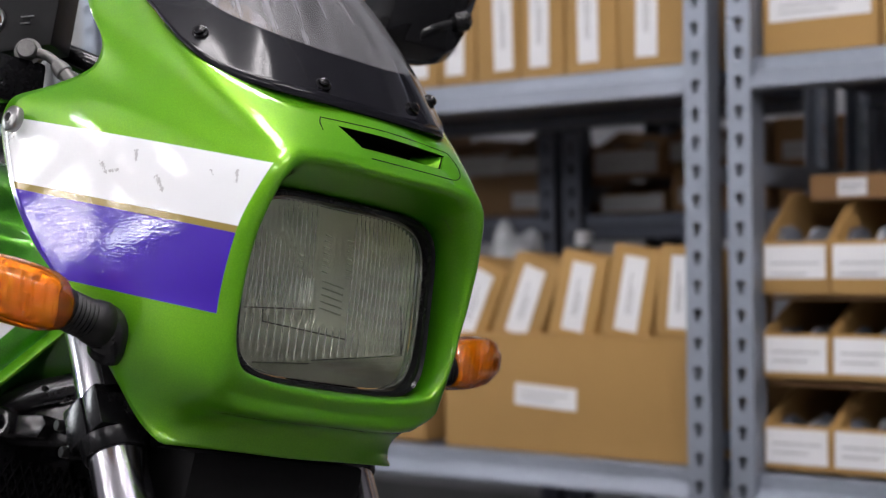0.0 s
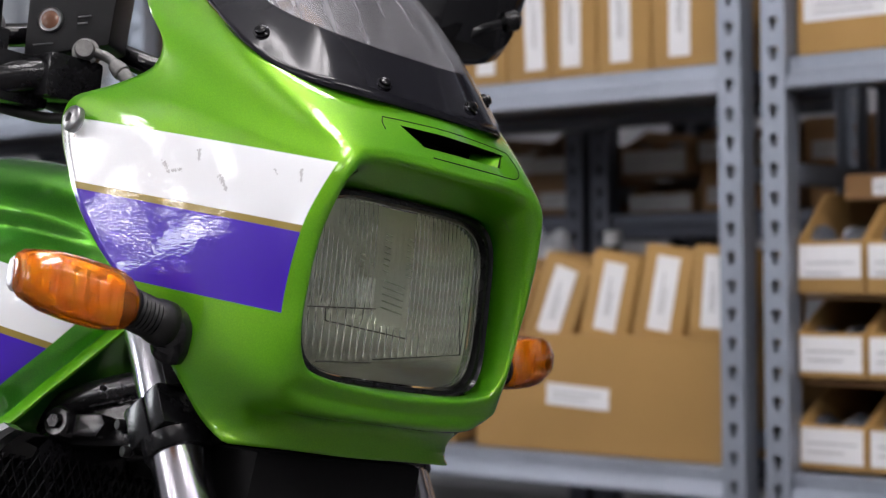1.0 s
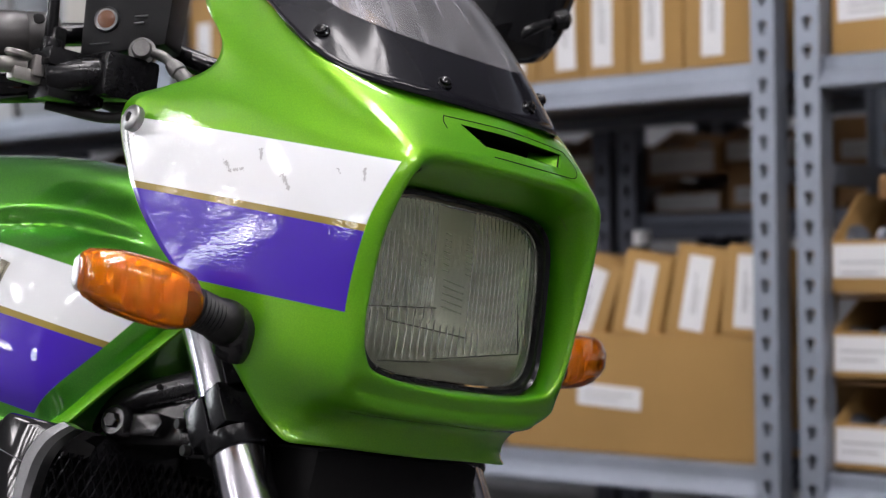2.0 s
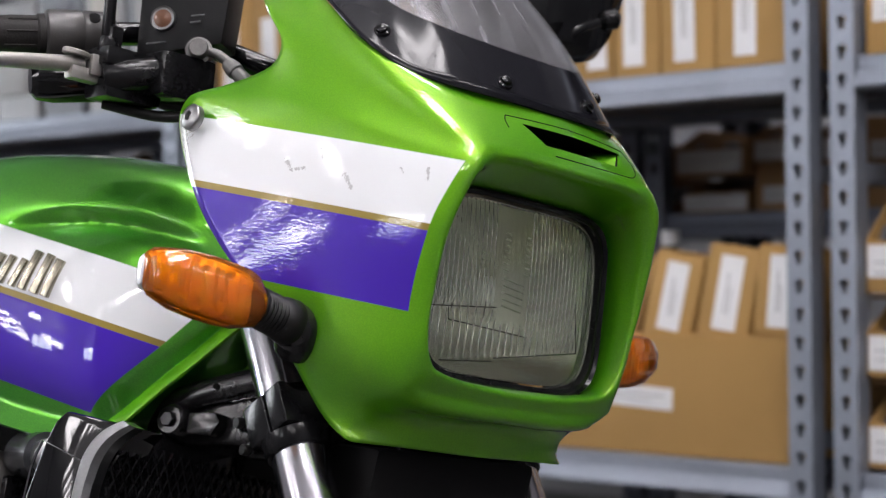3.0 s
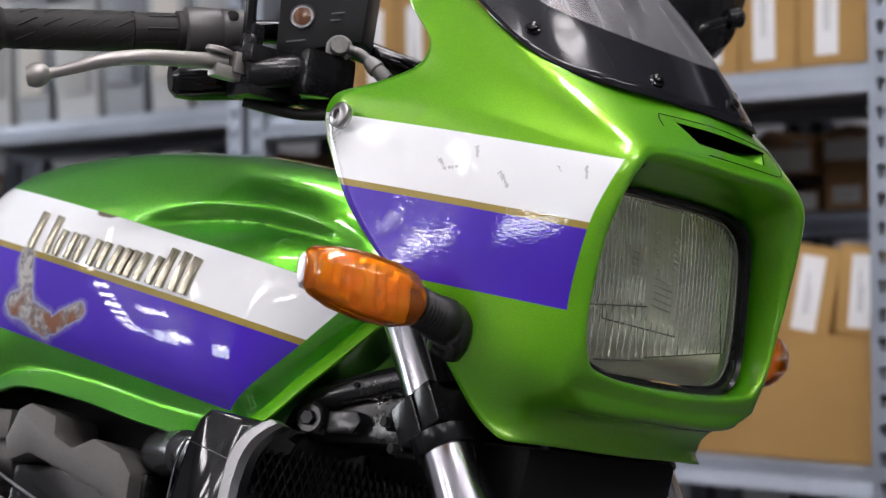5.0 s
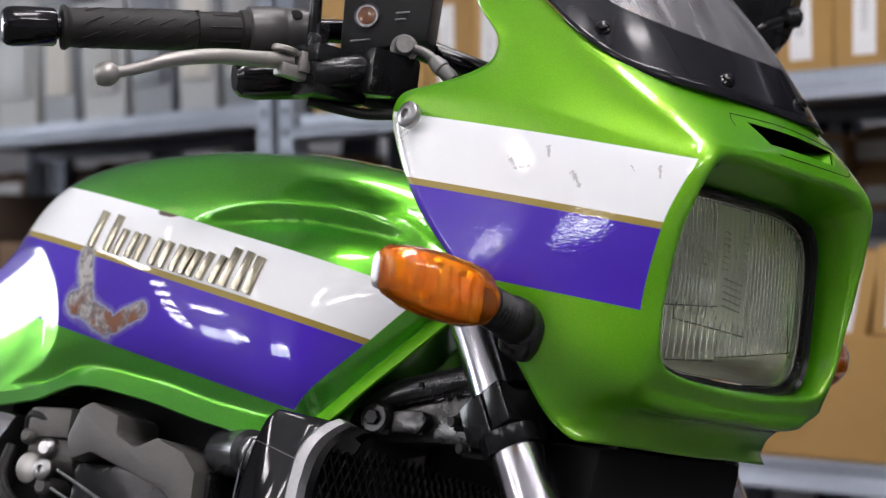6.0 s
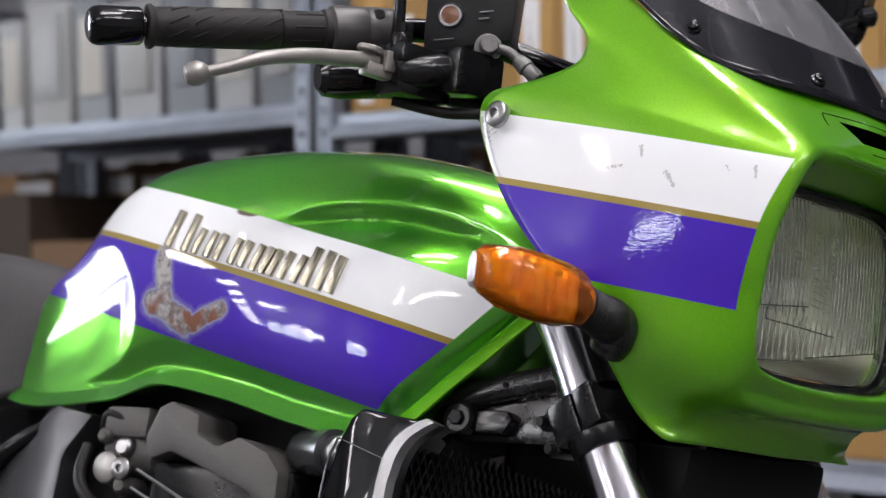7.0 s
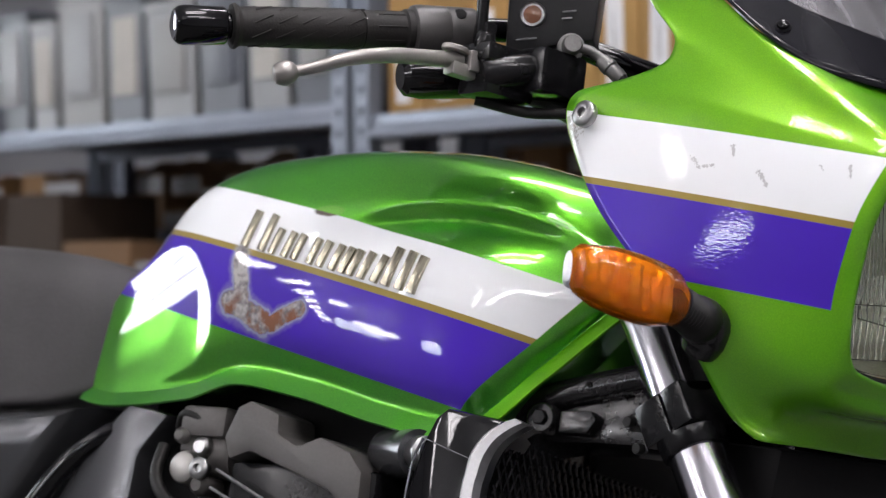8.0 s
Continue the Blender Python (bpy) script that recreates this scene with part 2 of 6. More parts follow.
DUSTY = simple("dusty_plated_steel", (0.15, 0.148, 0.143), 0.46, 0.5, 0.3, 40, 400, 0.2)
ALLOY = simple("cast_alloy", (0.32, 0.31, 0.295), 0.42, 0.85, 0.15, 14, 500, 0.15)
LEVER = simple("satin_lever_alloy", (0.31, 0.295, 0.28), 0.42, 0.7, 0.12, 14, 400, 0.1)
TRIM = simple("brushed_trim", (0.23, 0.23, 0.235), 0.30, 1.0, 0.15, 9, 300, 0.05)
SWITCH = simple("worn_grey_switchgear", (0.060, 0.057, 0.056), 0.34, 0.0, 0.25, 16, 700, 0.15)
BADGE = simple("worn_chrome_badge", (0.40, 0.37, 0.29), 0.24, 1.0, 0.25, 40, 400, 0.05)
BLACK_GLOSS = simple("black_gloss_enamel", (0.004, 0.004, 0.0048), 0.060, 0.0, 0.3, 9, 200, 0.004, wear=0.04, gloss=0.32)
FRAME_BLACK = simple("dusty_black_enamel", (0.013, 0.0125, 0.0135), 0.20, 0.0, 0.35, 18, 260, 0.12, wear=0.16, gloss=0.5)
BLACK = simple("satin_black_metal", (0.0085, 0.0085, 0.0094), 0.19, 0.0, 0.3, 12, 300, 0.15, gloss=0.26)
RUBBER = simple("black_rubber", (0.0095, 0.0090, 0.0087), 0.46, 0.0, 0.3, 14, 400, 0.2, gloss=0.25)
GRIP = simple("worn_grip_rubber", (0.019, 0.0175, 0.0168), 0.6, 0.0, 0.3, 14, 500, 0.25, gloss=0.25)
PLASTIC = simple("grained_black_plastic", (0.0095, 0.0095, 0.0102), 0.36, 0.0, 0.2, 14, 900, 0.25, gloss=0.22)
COVER_GREY = simple("grey_engine_paint", (0.080, 0.075, 0.072), 0.5, 0.3, 0.2, 10, 300, 0.12)
SEAT_GREY = simple("grey_seat_vinyl", (0.048, 0.046, 0.047), 0.72, 0.0, 0.2, 9, 260, 0.3)
SILVER_PAINT = simple("dark_silver_paint", (0.072, 0.074, 0.079), 0.24, 0.6, 0.1, 8, 600, 0.05)
SIGHT = simple("brown_sight_glass", (0.13, 0.06, 0.035), 0.12, 0.0, 0.2, 30, 200)
DARK = simple("dark_gap", (0.0075, 0.0073, 0.0076), 0.8, 0.0, 0.2, gloss=0.15)
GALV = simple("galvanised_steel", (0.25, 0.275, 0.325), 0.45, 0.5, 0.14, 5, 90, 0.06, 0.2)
# galvanised steel darkened to hold the shade on back racks, rear beams and shelves
GALV_SHADED = simple("shaded_galvanised_steel", (0.080, 0.088, 0.118), 0.5, 0.3, 0.16, 5, 90, 0.06)
# card darkened for the far left carton: deep shade put in its colour
CARD_DEEP_SHADE = card("deep_shade_cardboard", (0.038, 0.022, 0.012))
# darker card for the back shelves, with their shade put in the colour
CARD_SHADED = card("shaded_brown_cardboard", (0.16, 0.086, 0.038))
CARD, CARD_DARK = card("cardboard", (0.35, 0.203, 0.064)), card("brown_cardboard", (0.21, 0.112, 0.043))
PAPER = simple("white_label_paper", (0.66, 0.66, 0.67), 0.6, 0.0, 0.05, 12, 200, 0.03)
BIN_LABEL = simple("yellowed_bin_card", (0.46, 0.44, 0.40), 0.6, 0.0, 0.1, 9, 120, 0.03)
# label paper dimmed in colour for the shade of the back shelves
SHADED_PAPER = simple("shaded_label_paper", (0.34, 0.33, 0.335), 0.65, 0.0, 0.12, 12, 200, 0.03)
INK = simple("grey_print", (0.22, 0.22, 0.24), 0.7, 0.0, 0.3, 40, 300)
BIN = simple("pale_grey_plastic", (0.098, 0.106, 0.126), 0.4, 0.0, 0.1, 5, 100, 0.04)
BIN_WHITE = simple("off_white_plastic", (0.25, 0.245, 0.24), 0.45, 0.0, 0.08, 5, 100, 0.04)
BIN_PALE = simple("frosted_plastic", (0.26, 0.262, 0.268), 0.4, 0.0, 0.12, 7, 60, 0.05)
POLY = simple("clear_poly_bag", (0.50, 0.52, 0.55), 0.25, 0.0, 0.3, 30, 120, 0.6)
CONCRETE = simple("grey_concrete", (0.10, 0.098, 0.097), 0.6, 0.0, 0.2, 1.5, 60, 0.15)
WHITE_ENAMEL = simple("white_enamel", (0.75, 0.75, 0.75), 0.4)
CEILING = simple("grey_roof_sheet", (0.45, 0.45, 0.46), 0.6, 0.0, 0.15, 1.2, 40, 0.1)
PLASTER = simple("pale_grey_wall_paint", (0.36, 0.36, 0.38), 0.8, 0.0, 0.08, 1.2, 60, 0.1)
PANEL_LIGHT = lamp_material("opal_light_panel", (1.0, 0.952, 0.98), LAMP)
DAYLIGHT = lamp_material("daylight_backdrop", (0.90, 0.95, 1.0), SKYLIGHT)
SILVERED = simple("silvered_plastic", (0.80, 0.80, 0.82), 0.35, 0.3, 0.05, 20, 200, 0.03)
BRIGHT_FOIL = simple("bright_foil", (0.97, 0.96, 0.93), 0.17, 0.5, 0.05, 60, 330, 0.8)


# ---- building blocks ----
def finish(bm, name, material, sharp=38.0):
    """Smooth faces with hard edges past the angle, as one mesh."""
    bmesh.ops.recalc_face_normals(bm, faces=bm.faces)
    for f in bm.faces:
        f.smooth = True
    for e in bm.edges:
        if len(e.link_faces) == 2 and e.calc_face_angle(0) > radians(sharp):
            e.smooth = False
    me = bpy.data.meshes.new(name)
    bm.to_mesh(me)
    bm.free()
    me.materials.append(material)
    return me


def part(name, bm, material, parent, label="", at=None, sharp=38.0):
    """One mesh object under a thing (at: its pose in the world) or under a part (same axes as that part)."""
    ob = new(name, bm if isinstance(bm, bpy.types.Mesh) else finish(bm, name, material, sharp))
    ob.parent = parent
    if at is not None:
        ob.matrix_basis = parent.matrix_basis.inverted() @ at if parent.parent is None else at
    return tagged(ob, label)


def thing(name, at, label, category, group="", kind=""):
    ob = new(name)
    ob.matrix_basis = at
    return tagged(ob, label, category, group, kind)


def mesh_thing(name, bm, material, at, label, category, group="", kind="", sharp=38.0):
    ob = new(name, finish(bm, name, material, sharp))
    ob.matrix_basis = at
    return tagged(ob, label, category, group, kind)


def box(bm, x0, y0, z0, x1, y1, z1, bevel=0.0, shear=None):
    r = bmesh.ops.create_cube(bm, size=1.0)
    v = r["verts"]
    for p in v:
        p.co = Vector((x0 + (p.co.x + 0.5) * (x1 - x0), y0 + (p.co.y + 0.5) * (y1 - y0), z0 + (p.co.z + 0.5) * (z1 - z0)))
    if bevel:
        edges = list({e for p in v for e in p.link_edges})
        out = bmesh.ops.bevel(bm, geom=edges, offset=bevel, segments=2, profile=0.6, affect="EDGES")
        v = list({p for f in out["faces"] for p in f.verts} | {p for p in v if p.is_valid})
    return v


def ring_frame(axis):
    axis = Vector(axis).normalized()
    side = axis.cross(Vector((0, 0, 1)) if abs(axis.z) < 0.9 else Vector((1, 0, 0))).normalized()
    return axis, side, axis.cross(side)


def loft(bm, rings, closed=True, caps=True):
    """Skin between rings of equal count."""
    rows = [[bm.verts.new(p) for p in ring] for ring in rings]
    n = len(rows[0])
    for a, b in zip(rows, rows[1:]):
        for i in range(n if closed else n - 1):
            j = (i + 1) % n
            bm.faces.new((a[i], a[j], b[j], b[i]))
    if caps and closed:
        bm.faces.new(rows[0][::-1]), bm.faces.new(rows[-1])
    return rows


def turned(bm, p0, p1, profile, seg=24):
    """Turned body between two places: profile of (share of the length, radius)."""
    p0, p1 = Vector(p0), Vector(p1)
    axis, s, u = ring_frame(p1 - p0)
    rings = []
    for k, r in profile:
        c = p0.lerp(p1, k)
        rings.append([c + (s * math.cos(a) + u * math.sin(a)) * max(r, 1e-5) for a in (2 * math.pi * i / seg for i in range(seg))])
    loft(bm, rings)


def rod(bm, p0, p1, r, seg=20, chamfer=0.06):
    length = (Vector(p1) - Vector(p0)).length
    k = min(0.3, chamfer * r * 4 / max(length, 1e-4))
    turned(bm, p0, p1, ((0, r * 0.86), (k, r), (1 - k, r), (1, r * 0.86)), seg)


def curve_points(pts, steps=8):
    """Smooth line through the places."""
    pts = [Vector(p) for p in pts]
    out = []
    for i in range(len(pts) - 1):
        p0, p1, p2, p3 = pts[max(i - 1, 0)], pts[i], pts[i + 1], pts[min(i + 2, len(pts) - 1)]
        for k in range(steps):
            t = k / steps
            out.append(0.5 * (2 * p1 + (p2 - p0) * t + (2 * p0 - 5 * p1 + 4 * p2 - p3) * t * t + (3 * p1 - p0 - 3 * p2 + p3) * t ** 3))
    return out + [pts[-1]]


def tube(bm, pts, r, seg=14, steps=8, radii=None):
    line = curve_points(pts, steps)
    rings, side = [], None
    for i, p in enumerate(line):
        d = (line[min(i + 1, len(line) - 1)] - line[max(i - 1, 0)]).normalized()
        side = ring_frame(d)[1] if side is None else (side - d * side.dot(d)).normalized()
        up = d.cross(side)
        rr = r if radii is None else np.interp(i / (len(line) - 1), np.linspace(0, 1, len(radii)), radii)
        rings.append([p + (side * math.cos(a) + up * math.sin(a)) * rr for a in (2 * math.pi * k / seg for k in range(seg))])
    loft(bm, rings)


def prism(bm, outline, d0, d1, plane="xz", bevel=0.0):
    """Outline in a plane, given thickness from d0 to d1 along the third axis."""
    def place(a, b, d):
        return {"xz": (a, d, b), "xy": (a, b, d), "yz": (d, a, b)}[plane]
    lo, hi = [bm.verts.new(place(a, b, d0)) for a, b in outline], [bm.verts.new(place(a, b, d1)) for a, b in outline]
    n = len(outline)
    faces = [bm.faces.new(lo[::-1]), bm.faces.new(hi)] + [bm.faces.new((lo[i], lo[(i + 1) % n], hi[(i + 1) % n], hi[i])) for i in range(n)]
    if bevel:
        bmesh.ops.recalc_face_normals(bm, faces=faces)
        bmesh.ops.bevel(bm, geom=list({e for f in faces for e in f.edges}), offset=bevel, segments=2, profile=0.6, affect="EDGES")


def axes(origin, x, y, z):
    return Matrix(((x[0], y[0], z[0], origin[0]), (x[1], y[1], z[1], origin[1]), (x[2], y[2], z[2], origin[2]), (0, 0, 0, 1)))


def pchip(xs, ys, x):
    """Smooth interpolation that never overshoots."""
    xs, ys, x = np.asarray(xs, float), np.asarray(ys, float), np.asarray(x, float)
    h, d = np.diff(xs), np.diff(ys) / np.diff(xs)
    m = np.zeros(len(xs))
    m[0], m[-1] = d[0], d[-1]
    for i in range(1, len(xs) - 1):
        if d[i - 1] * d[i] > 0:
            w1, w2 = 2 * h[i] + h[i - 1], h[i] + 2 * h[i - 1]
            m[i] = (w1 + w2) / (w1 / d[i - 1] + w2 / d[i])
    k = np.clip(np.searchsorted(xs, x) - 1, 0, len(xs) - 2)
    t = (x - xs[k]) / h[k]
    return (2 * t ** 3 - 3 * t ** 2 + 1) * ys[k] + (t ** 3 - 2 * t ** 2 + t) * h[k] * m[k] + (3 * t ** 2 - 2 * t ** 3) * ys[k + 1] + (t ** 3 - t ** 2) * h[k] * m[k + 1]


# ---- the hall ----
HALL = pose(0.4, 2.7, 0, 0, 0, -39.14)  # along the racks, behind them, up
X0, X1, Y0, Y1, TOP = -8.0, 6.0, -15.0, 3.2, 4.6


# high windows: wall, centre along it, sill, head, width
WINDOWS = (("west", -3.6, 1.3, 3.5, 2.0), ("south", 0.25, 3.45, 4.45, 1.7), ("south", -4.4, 3.45, 4.45, 2.0))


def hall():
    def wall(name, holes, make):
        """Wall with window openings cut through."""
        bm = bmesh.new()
        cuts = sorted((c - w / 2, c + w / 2, z0, z1) for _, c, z0, z1, w in holes)
        lo, hi = make[0], make[1]
        at = lo
        for c0, c1, z0, z1 in cuts:
            box(bm, *make[2](at, 0, c0, TOP)), box(bm, *make[2](c0, 0, c1, z0)), box(bm, *make[2](c0, z1, c1, TOP))
            at = c1
        box(bm, *make[2](at, 0, hi, TOP))
        mesh_thing(name, bm, PLASTER, HALL, "pale grey painted plain hall wall", "wall", kind="structure")
    south = [w for w in WINDOWS if w[0] == "south"]
    west = [w for w in WINDOWS if w[0] == "west"]
    wall("wall_north", (), (X0, X1, lambda a, z0, b, z1: (a, Y1, z0, b, Y1 + 0.2, z1)))
    wall("wall_south", south, (X0, X1, lambda a, z0, b, z1: (a, Y0 - 0.2, z0, b, Y0, z1)))
    wall("wall_west", west, (Y0, Y1, lambda a, z0, b, z1: (X0 - 0.2, a, z0, X0, b, z1)))
    wall("wall_east", (), (Y0, Y1, lambda a, z0, b, z1: (X1, a, z0, X1 + 0.2, b, z1)))
    for k, (side, c, z0, z1, w) in enumerate(WINDOWS):
        m = HALL @ (pose(c, Y0 - 0.1, 0) if side == "south" else pose(X0 - 0.1, c, 0, 0, 0, 90))
        ob = thing("window_%d" % (k + 1), m, "wide hall window with white bars in daylight", "window", kind="structure")
        for x in np.linspace(-w / 2 + 0.03, w / 2 - 0.03, 4):
            bm = bmesh.new()
            box(bm, x - 0.03, -0.03, z0, x + 0.03, 0.03, z1, 0.004)
            part("window_bar", bm, WHITE_ENAMEL, ob, at=m)
        for z in (z0 + 0.03, z1 - 0.03):
            bm = bmesh.new()
            box(bm, -w / 2, -0.028, z - 0.03, w / 2, 0.028, z + 0.03, 0.004)
            part("window_frame", bm, WHITE_ENAMEL, ob, at=m)
        bm = bmesh.new()
        y = -0.35 if side == "south" else 0.35
        box(bm, -w / 2 - 0.1, y - 0.01, z0 - 0.1, w / 2 + 0.1, y + 0.01, z1 + 0.1)
        mesh_thing("backdrop", bm, DAYLIGHT, m, "bright overcast daylight outside a window", "backdrop", kind="structure")
    bm = bmesh.new()
    box(bm, X0 - 0.2, Y0 - 0.2, -0.2, X1 + 0.2, Y1 + 0.2, 0)
    mesh_thing("floor", bm, CONCRETE, HALL, "grey worn concrete hall floor", "floor", kind="structure")
    bm = bmesh.new()
    box(bm, X0 - 0.2, Y0 - 0.2, TOP + 0.004, X1 + 0.2, Y1 + 0.2, TOP + 0.2)
    mesh_thing("ceiling", bm, CEILING, HALL, "grey roof sheeting over the hall", "ceiling", kind="structure")


HANG = 0.95


def ceiling_lamp(half, label):
    """Opal batten hung on two rods, lighting floor and roof."""
    ob = thing("ceiling_light", HALL @ pose(0, 0, TOP), label, "ceiling light", "ceiling lights of the hall")
    bm = bmesh.new()
    box(bm, -0.03, -half - 0.02, -HANG - 0.02, 0.03, half + 0.02, -HANG + 0.02, 0.004)
    part("spine", bm, WHITE_ENAMEL, ob, at=ob.matrix_basis)
    for sgn in (-1, 1):
        bm = bmesh.new()
        rod(bm, (sgn * 0.075, -half, -HANG - 0.01), (sgn * 0.075, half, -HANG - 0.01), 0.040, 16)
        part("diffuser", bm, PANEL_LIGHT, ob, "lit opal tube", at=ob.matrix_basis)
        bm = bmesh.new()
        rod(bm, (0, sgn * half * 0.78, -HANG + 0.02), (0, sgn * half * 0.78, 0.004), 0.006, 8)
        part("hanger", bm, STEEL, ob, at=ob.matrix_basis)
    return ob


hall()
first = ceiling_lamp(0.64, "hanging ceiling light with a lit opal tube")
spots = [(0.85, -1.78), (1.3, -2.0), (2.9, -2.4), (3.4, -5.2), (-2.2, -4.9), (-3.7, -5.6), (-0.9, -6.4), (2.2, -5.6), (3.6, -1.7), (0.12, -0.38)]
first.matrix_basis = HALL @ pose(spots[0][0], spots[0][1], TOP)
for sx, sy in spots[1:]:
    copy_thing(first, HALL @ pose(sx, sy, TOP))
# short battens across the far end of the hall
short = ceiling_lamp(0.34, "short hanging ceiling light with a lit opal tube")
short.matrix_basis = HALL @ pose(-3.0, -9.4, TOP, 0, 0, 90)
for sx, sy in [(-3.0, -11.9), (-3.0, -12.6), (-2.4, -12.6), (-3.0, -13.4), (-2.4, -13.4), (0.3, -12.2)] + [(-3.9 - 0.26 * k, -7.6 - 1.05 * k) for k in range(7)]:
    copy_thing(short, HALL @ pose(sx, sy, TOP, 0, 0, 90))

# ---- racks ----
RACK = pose(0.42, 2.735, 0, 0, 0, -39.14)
LEVELS = (0.10, 0.625, 1.30, 1.98)
PITCH, POST_TOP = 0.0475, 2.25


def post_mesh(material):
    """Upright of folded sheet with keyhole slots down its front."""
    bm = bmesh.new()
    w, n = 0.0215, int(POST_TOP / PITCH)
    slot = [(-0.0045, -0.010), (0.0045, -0.010), (0.0045, 0.0), (0.009, 0.005), (0.006, 0.012), (-0.006, 0.012), (-0.009, 0.005), (-0.0045, 0.0)]
    frame_ = [(-w, -PITCH / 2), (w, -PITCH / 2), (w, 0.0), (w, 0.004), (w, PITCH / 2), (-w, PITCH / 2), (-w, 0.004), (-w, 0.0)]
    for k in range(n):
        z = (k + 0.5) * PITCH
        a = [bm.verts.new((x, 0, z + y)) for x, y in slot]
        c = [bm.verts.new((x, 0.003, z + y)) for x, y in slot]
        b = [bm.verts.new((x, 0, z + y)) for x, y in frame_]
        for i in range(8):
            j = (i + 1) % 8
            bm.faces.new((b[i], b[j], a[j], a[i]))
            bm.faces.new((a[i], a[j], c[j], c[i]))
    bmesh.ops.remove_doubles(bm, verts=bm.verts, dist=1e-5)
    h = n * PITCH
    box(bm, -w, 0.0005, 0, -w + 0.002, 0.045, h)
    box(bm, w - 0.002, 0.0005, 0, w, 0.045, h)
    return finish(bm, "post", material)


def beam_mesh(length, material):
    """Stepped box beam: a sloping lower face under a set-back upper lip."""
    bm = bmesh.new()
    prism(bm, ((0.0, -0.054), (-0.005, -0.050), (0.004, -0.027), (0.0095, -0.024), (0.0085, -0.003), (0.012, 0.0), (0.04, 0.0), (0.04, -0.054)), 0, length, "yz", 0.001)
    return finish(bm, "beam", material)


TOTE_LEVEL = 1.336
POST, POST_DARK, BEAMS = post_mesh(GALV), post_mesh(GALV_SHADED), {}


def beam_of(length, dark):
    key = (round(length, 3), dark)
    if key not in BEAMS:
        BEAMS[key] = beam_mesh(key[0], GALV_SHADED if dark else GALV)
    return BEAMS[key]


def rack(name, x0, x1, y0, label, levels=LEVELS, depth=0.48, dark=False):
    ob = thing(name, RACK @ pose(x0, y0, 0), label, "shelving unit", "metal shelving units")
    for x in (0.0, x1 - x0):
        for y, turn in ((0.0, 0), (depth, 180)):
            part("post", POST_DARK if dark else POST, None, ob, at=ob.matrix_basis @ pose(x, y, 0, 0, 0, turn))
    for z in levels:
        part("beam", beam_of(x1 - x0 - 0.045, dark), None, ob, at=ob.matrix_basis @ pose(0.0225, 0.002, z))
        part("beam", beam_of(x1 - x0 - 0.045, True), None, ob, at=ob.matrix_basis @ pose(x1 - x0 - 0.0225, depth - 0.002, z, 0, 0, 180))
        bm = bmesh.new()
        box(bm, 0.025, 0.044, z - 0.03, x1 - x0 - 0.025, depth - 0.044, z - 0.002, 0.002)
        part("shelf", bm, GALV_SHADED, ob, at=ob.matrix_basis)
    for x in (0.0, x1 - x0):
        for z in np.arange(0.2, 2.0, 0.45):
            bm = bmesh.new()
            box(bm, x - 0.003, 0.046, z, x + 0.003, depth - 0.046, z + 0.03)
            part("brace", bm, GALV, ob, at=ob.matrix_basis)
    return ob


rack("shelving_unit", -1.495, 0.0, 0.0, "galvanised slotted steel shelving unit holding cardboard boxes")
rack("shelving_unit", 0.081, 1.576, 0.0, "galvanised slotted steel shelving unit holding labelled open bins")
rack("shelving_unit", -3.06, -1.565, 0.0, "galvanised slotted steel shelving unit holding grey plastic boxes", (0.10, 0.625, TOTE_LEVEL, 1.98))
BACK = (0.10, 0.56, 1.07, 1.60, 2.05)
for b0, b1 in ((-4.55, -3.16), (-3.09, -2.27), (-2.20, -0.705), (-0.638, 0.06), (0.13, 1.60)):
    rack("shelving_unit", b0, b1, 0.56, "galvanised steel shelving unit behind the front row, shade in its colour", BACK, dark=True)


def print_lines(bm, x0, x1, z0, z1, y, upright):
    """Unreadable print as plain bars."""
    if upright:
        for k in range(2):
            x = x0 + (x1 - x0) * (0.42 + 0.16 * k)
            box(bm, x - 0.001, y, z0 + (z1 - z0) * 0.22, x + 0.001, y + 0.0006, z0 + (z1 - z0) * (0.78 - 0.2 * k))
    else:
        for k in range(2):
            z = z0 + (z1 - z0) * (0.62 - 0.28 * k)
            box(bm, x0 + (x1 - x0) * 0.10, y, z - 0.0011, x0 + (x1 - x0) * (0.88 - 0.2 * k), y + 0.0006, z + 0.0011)


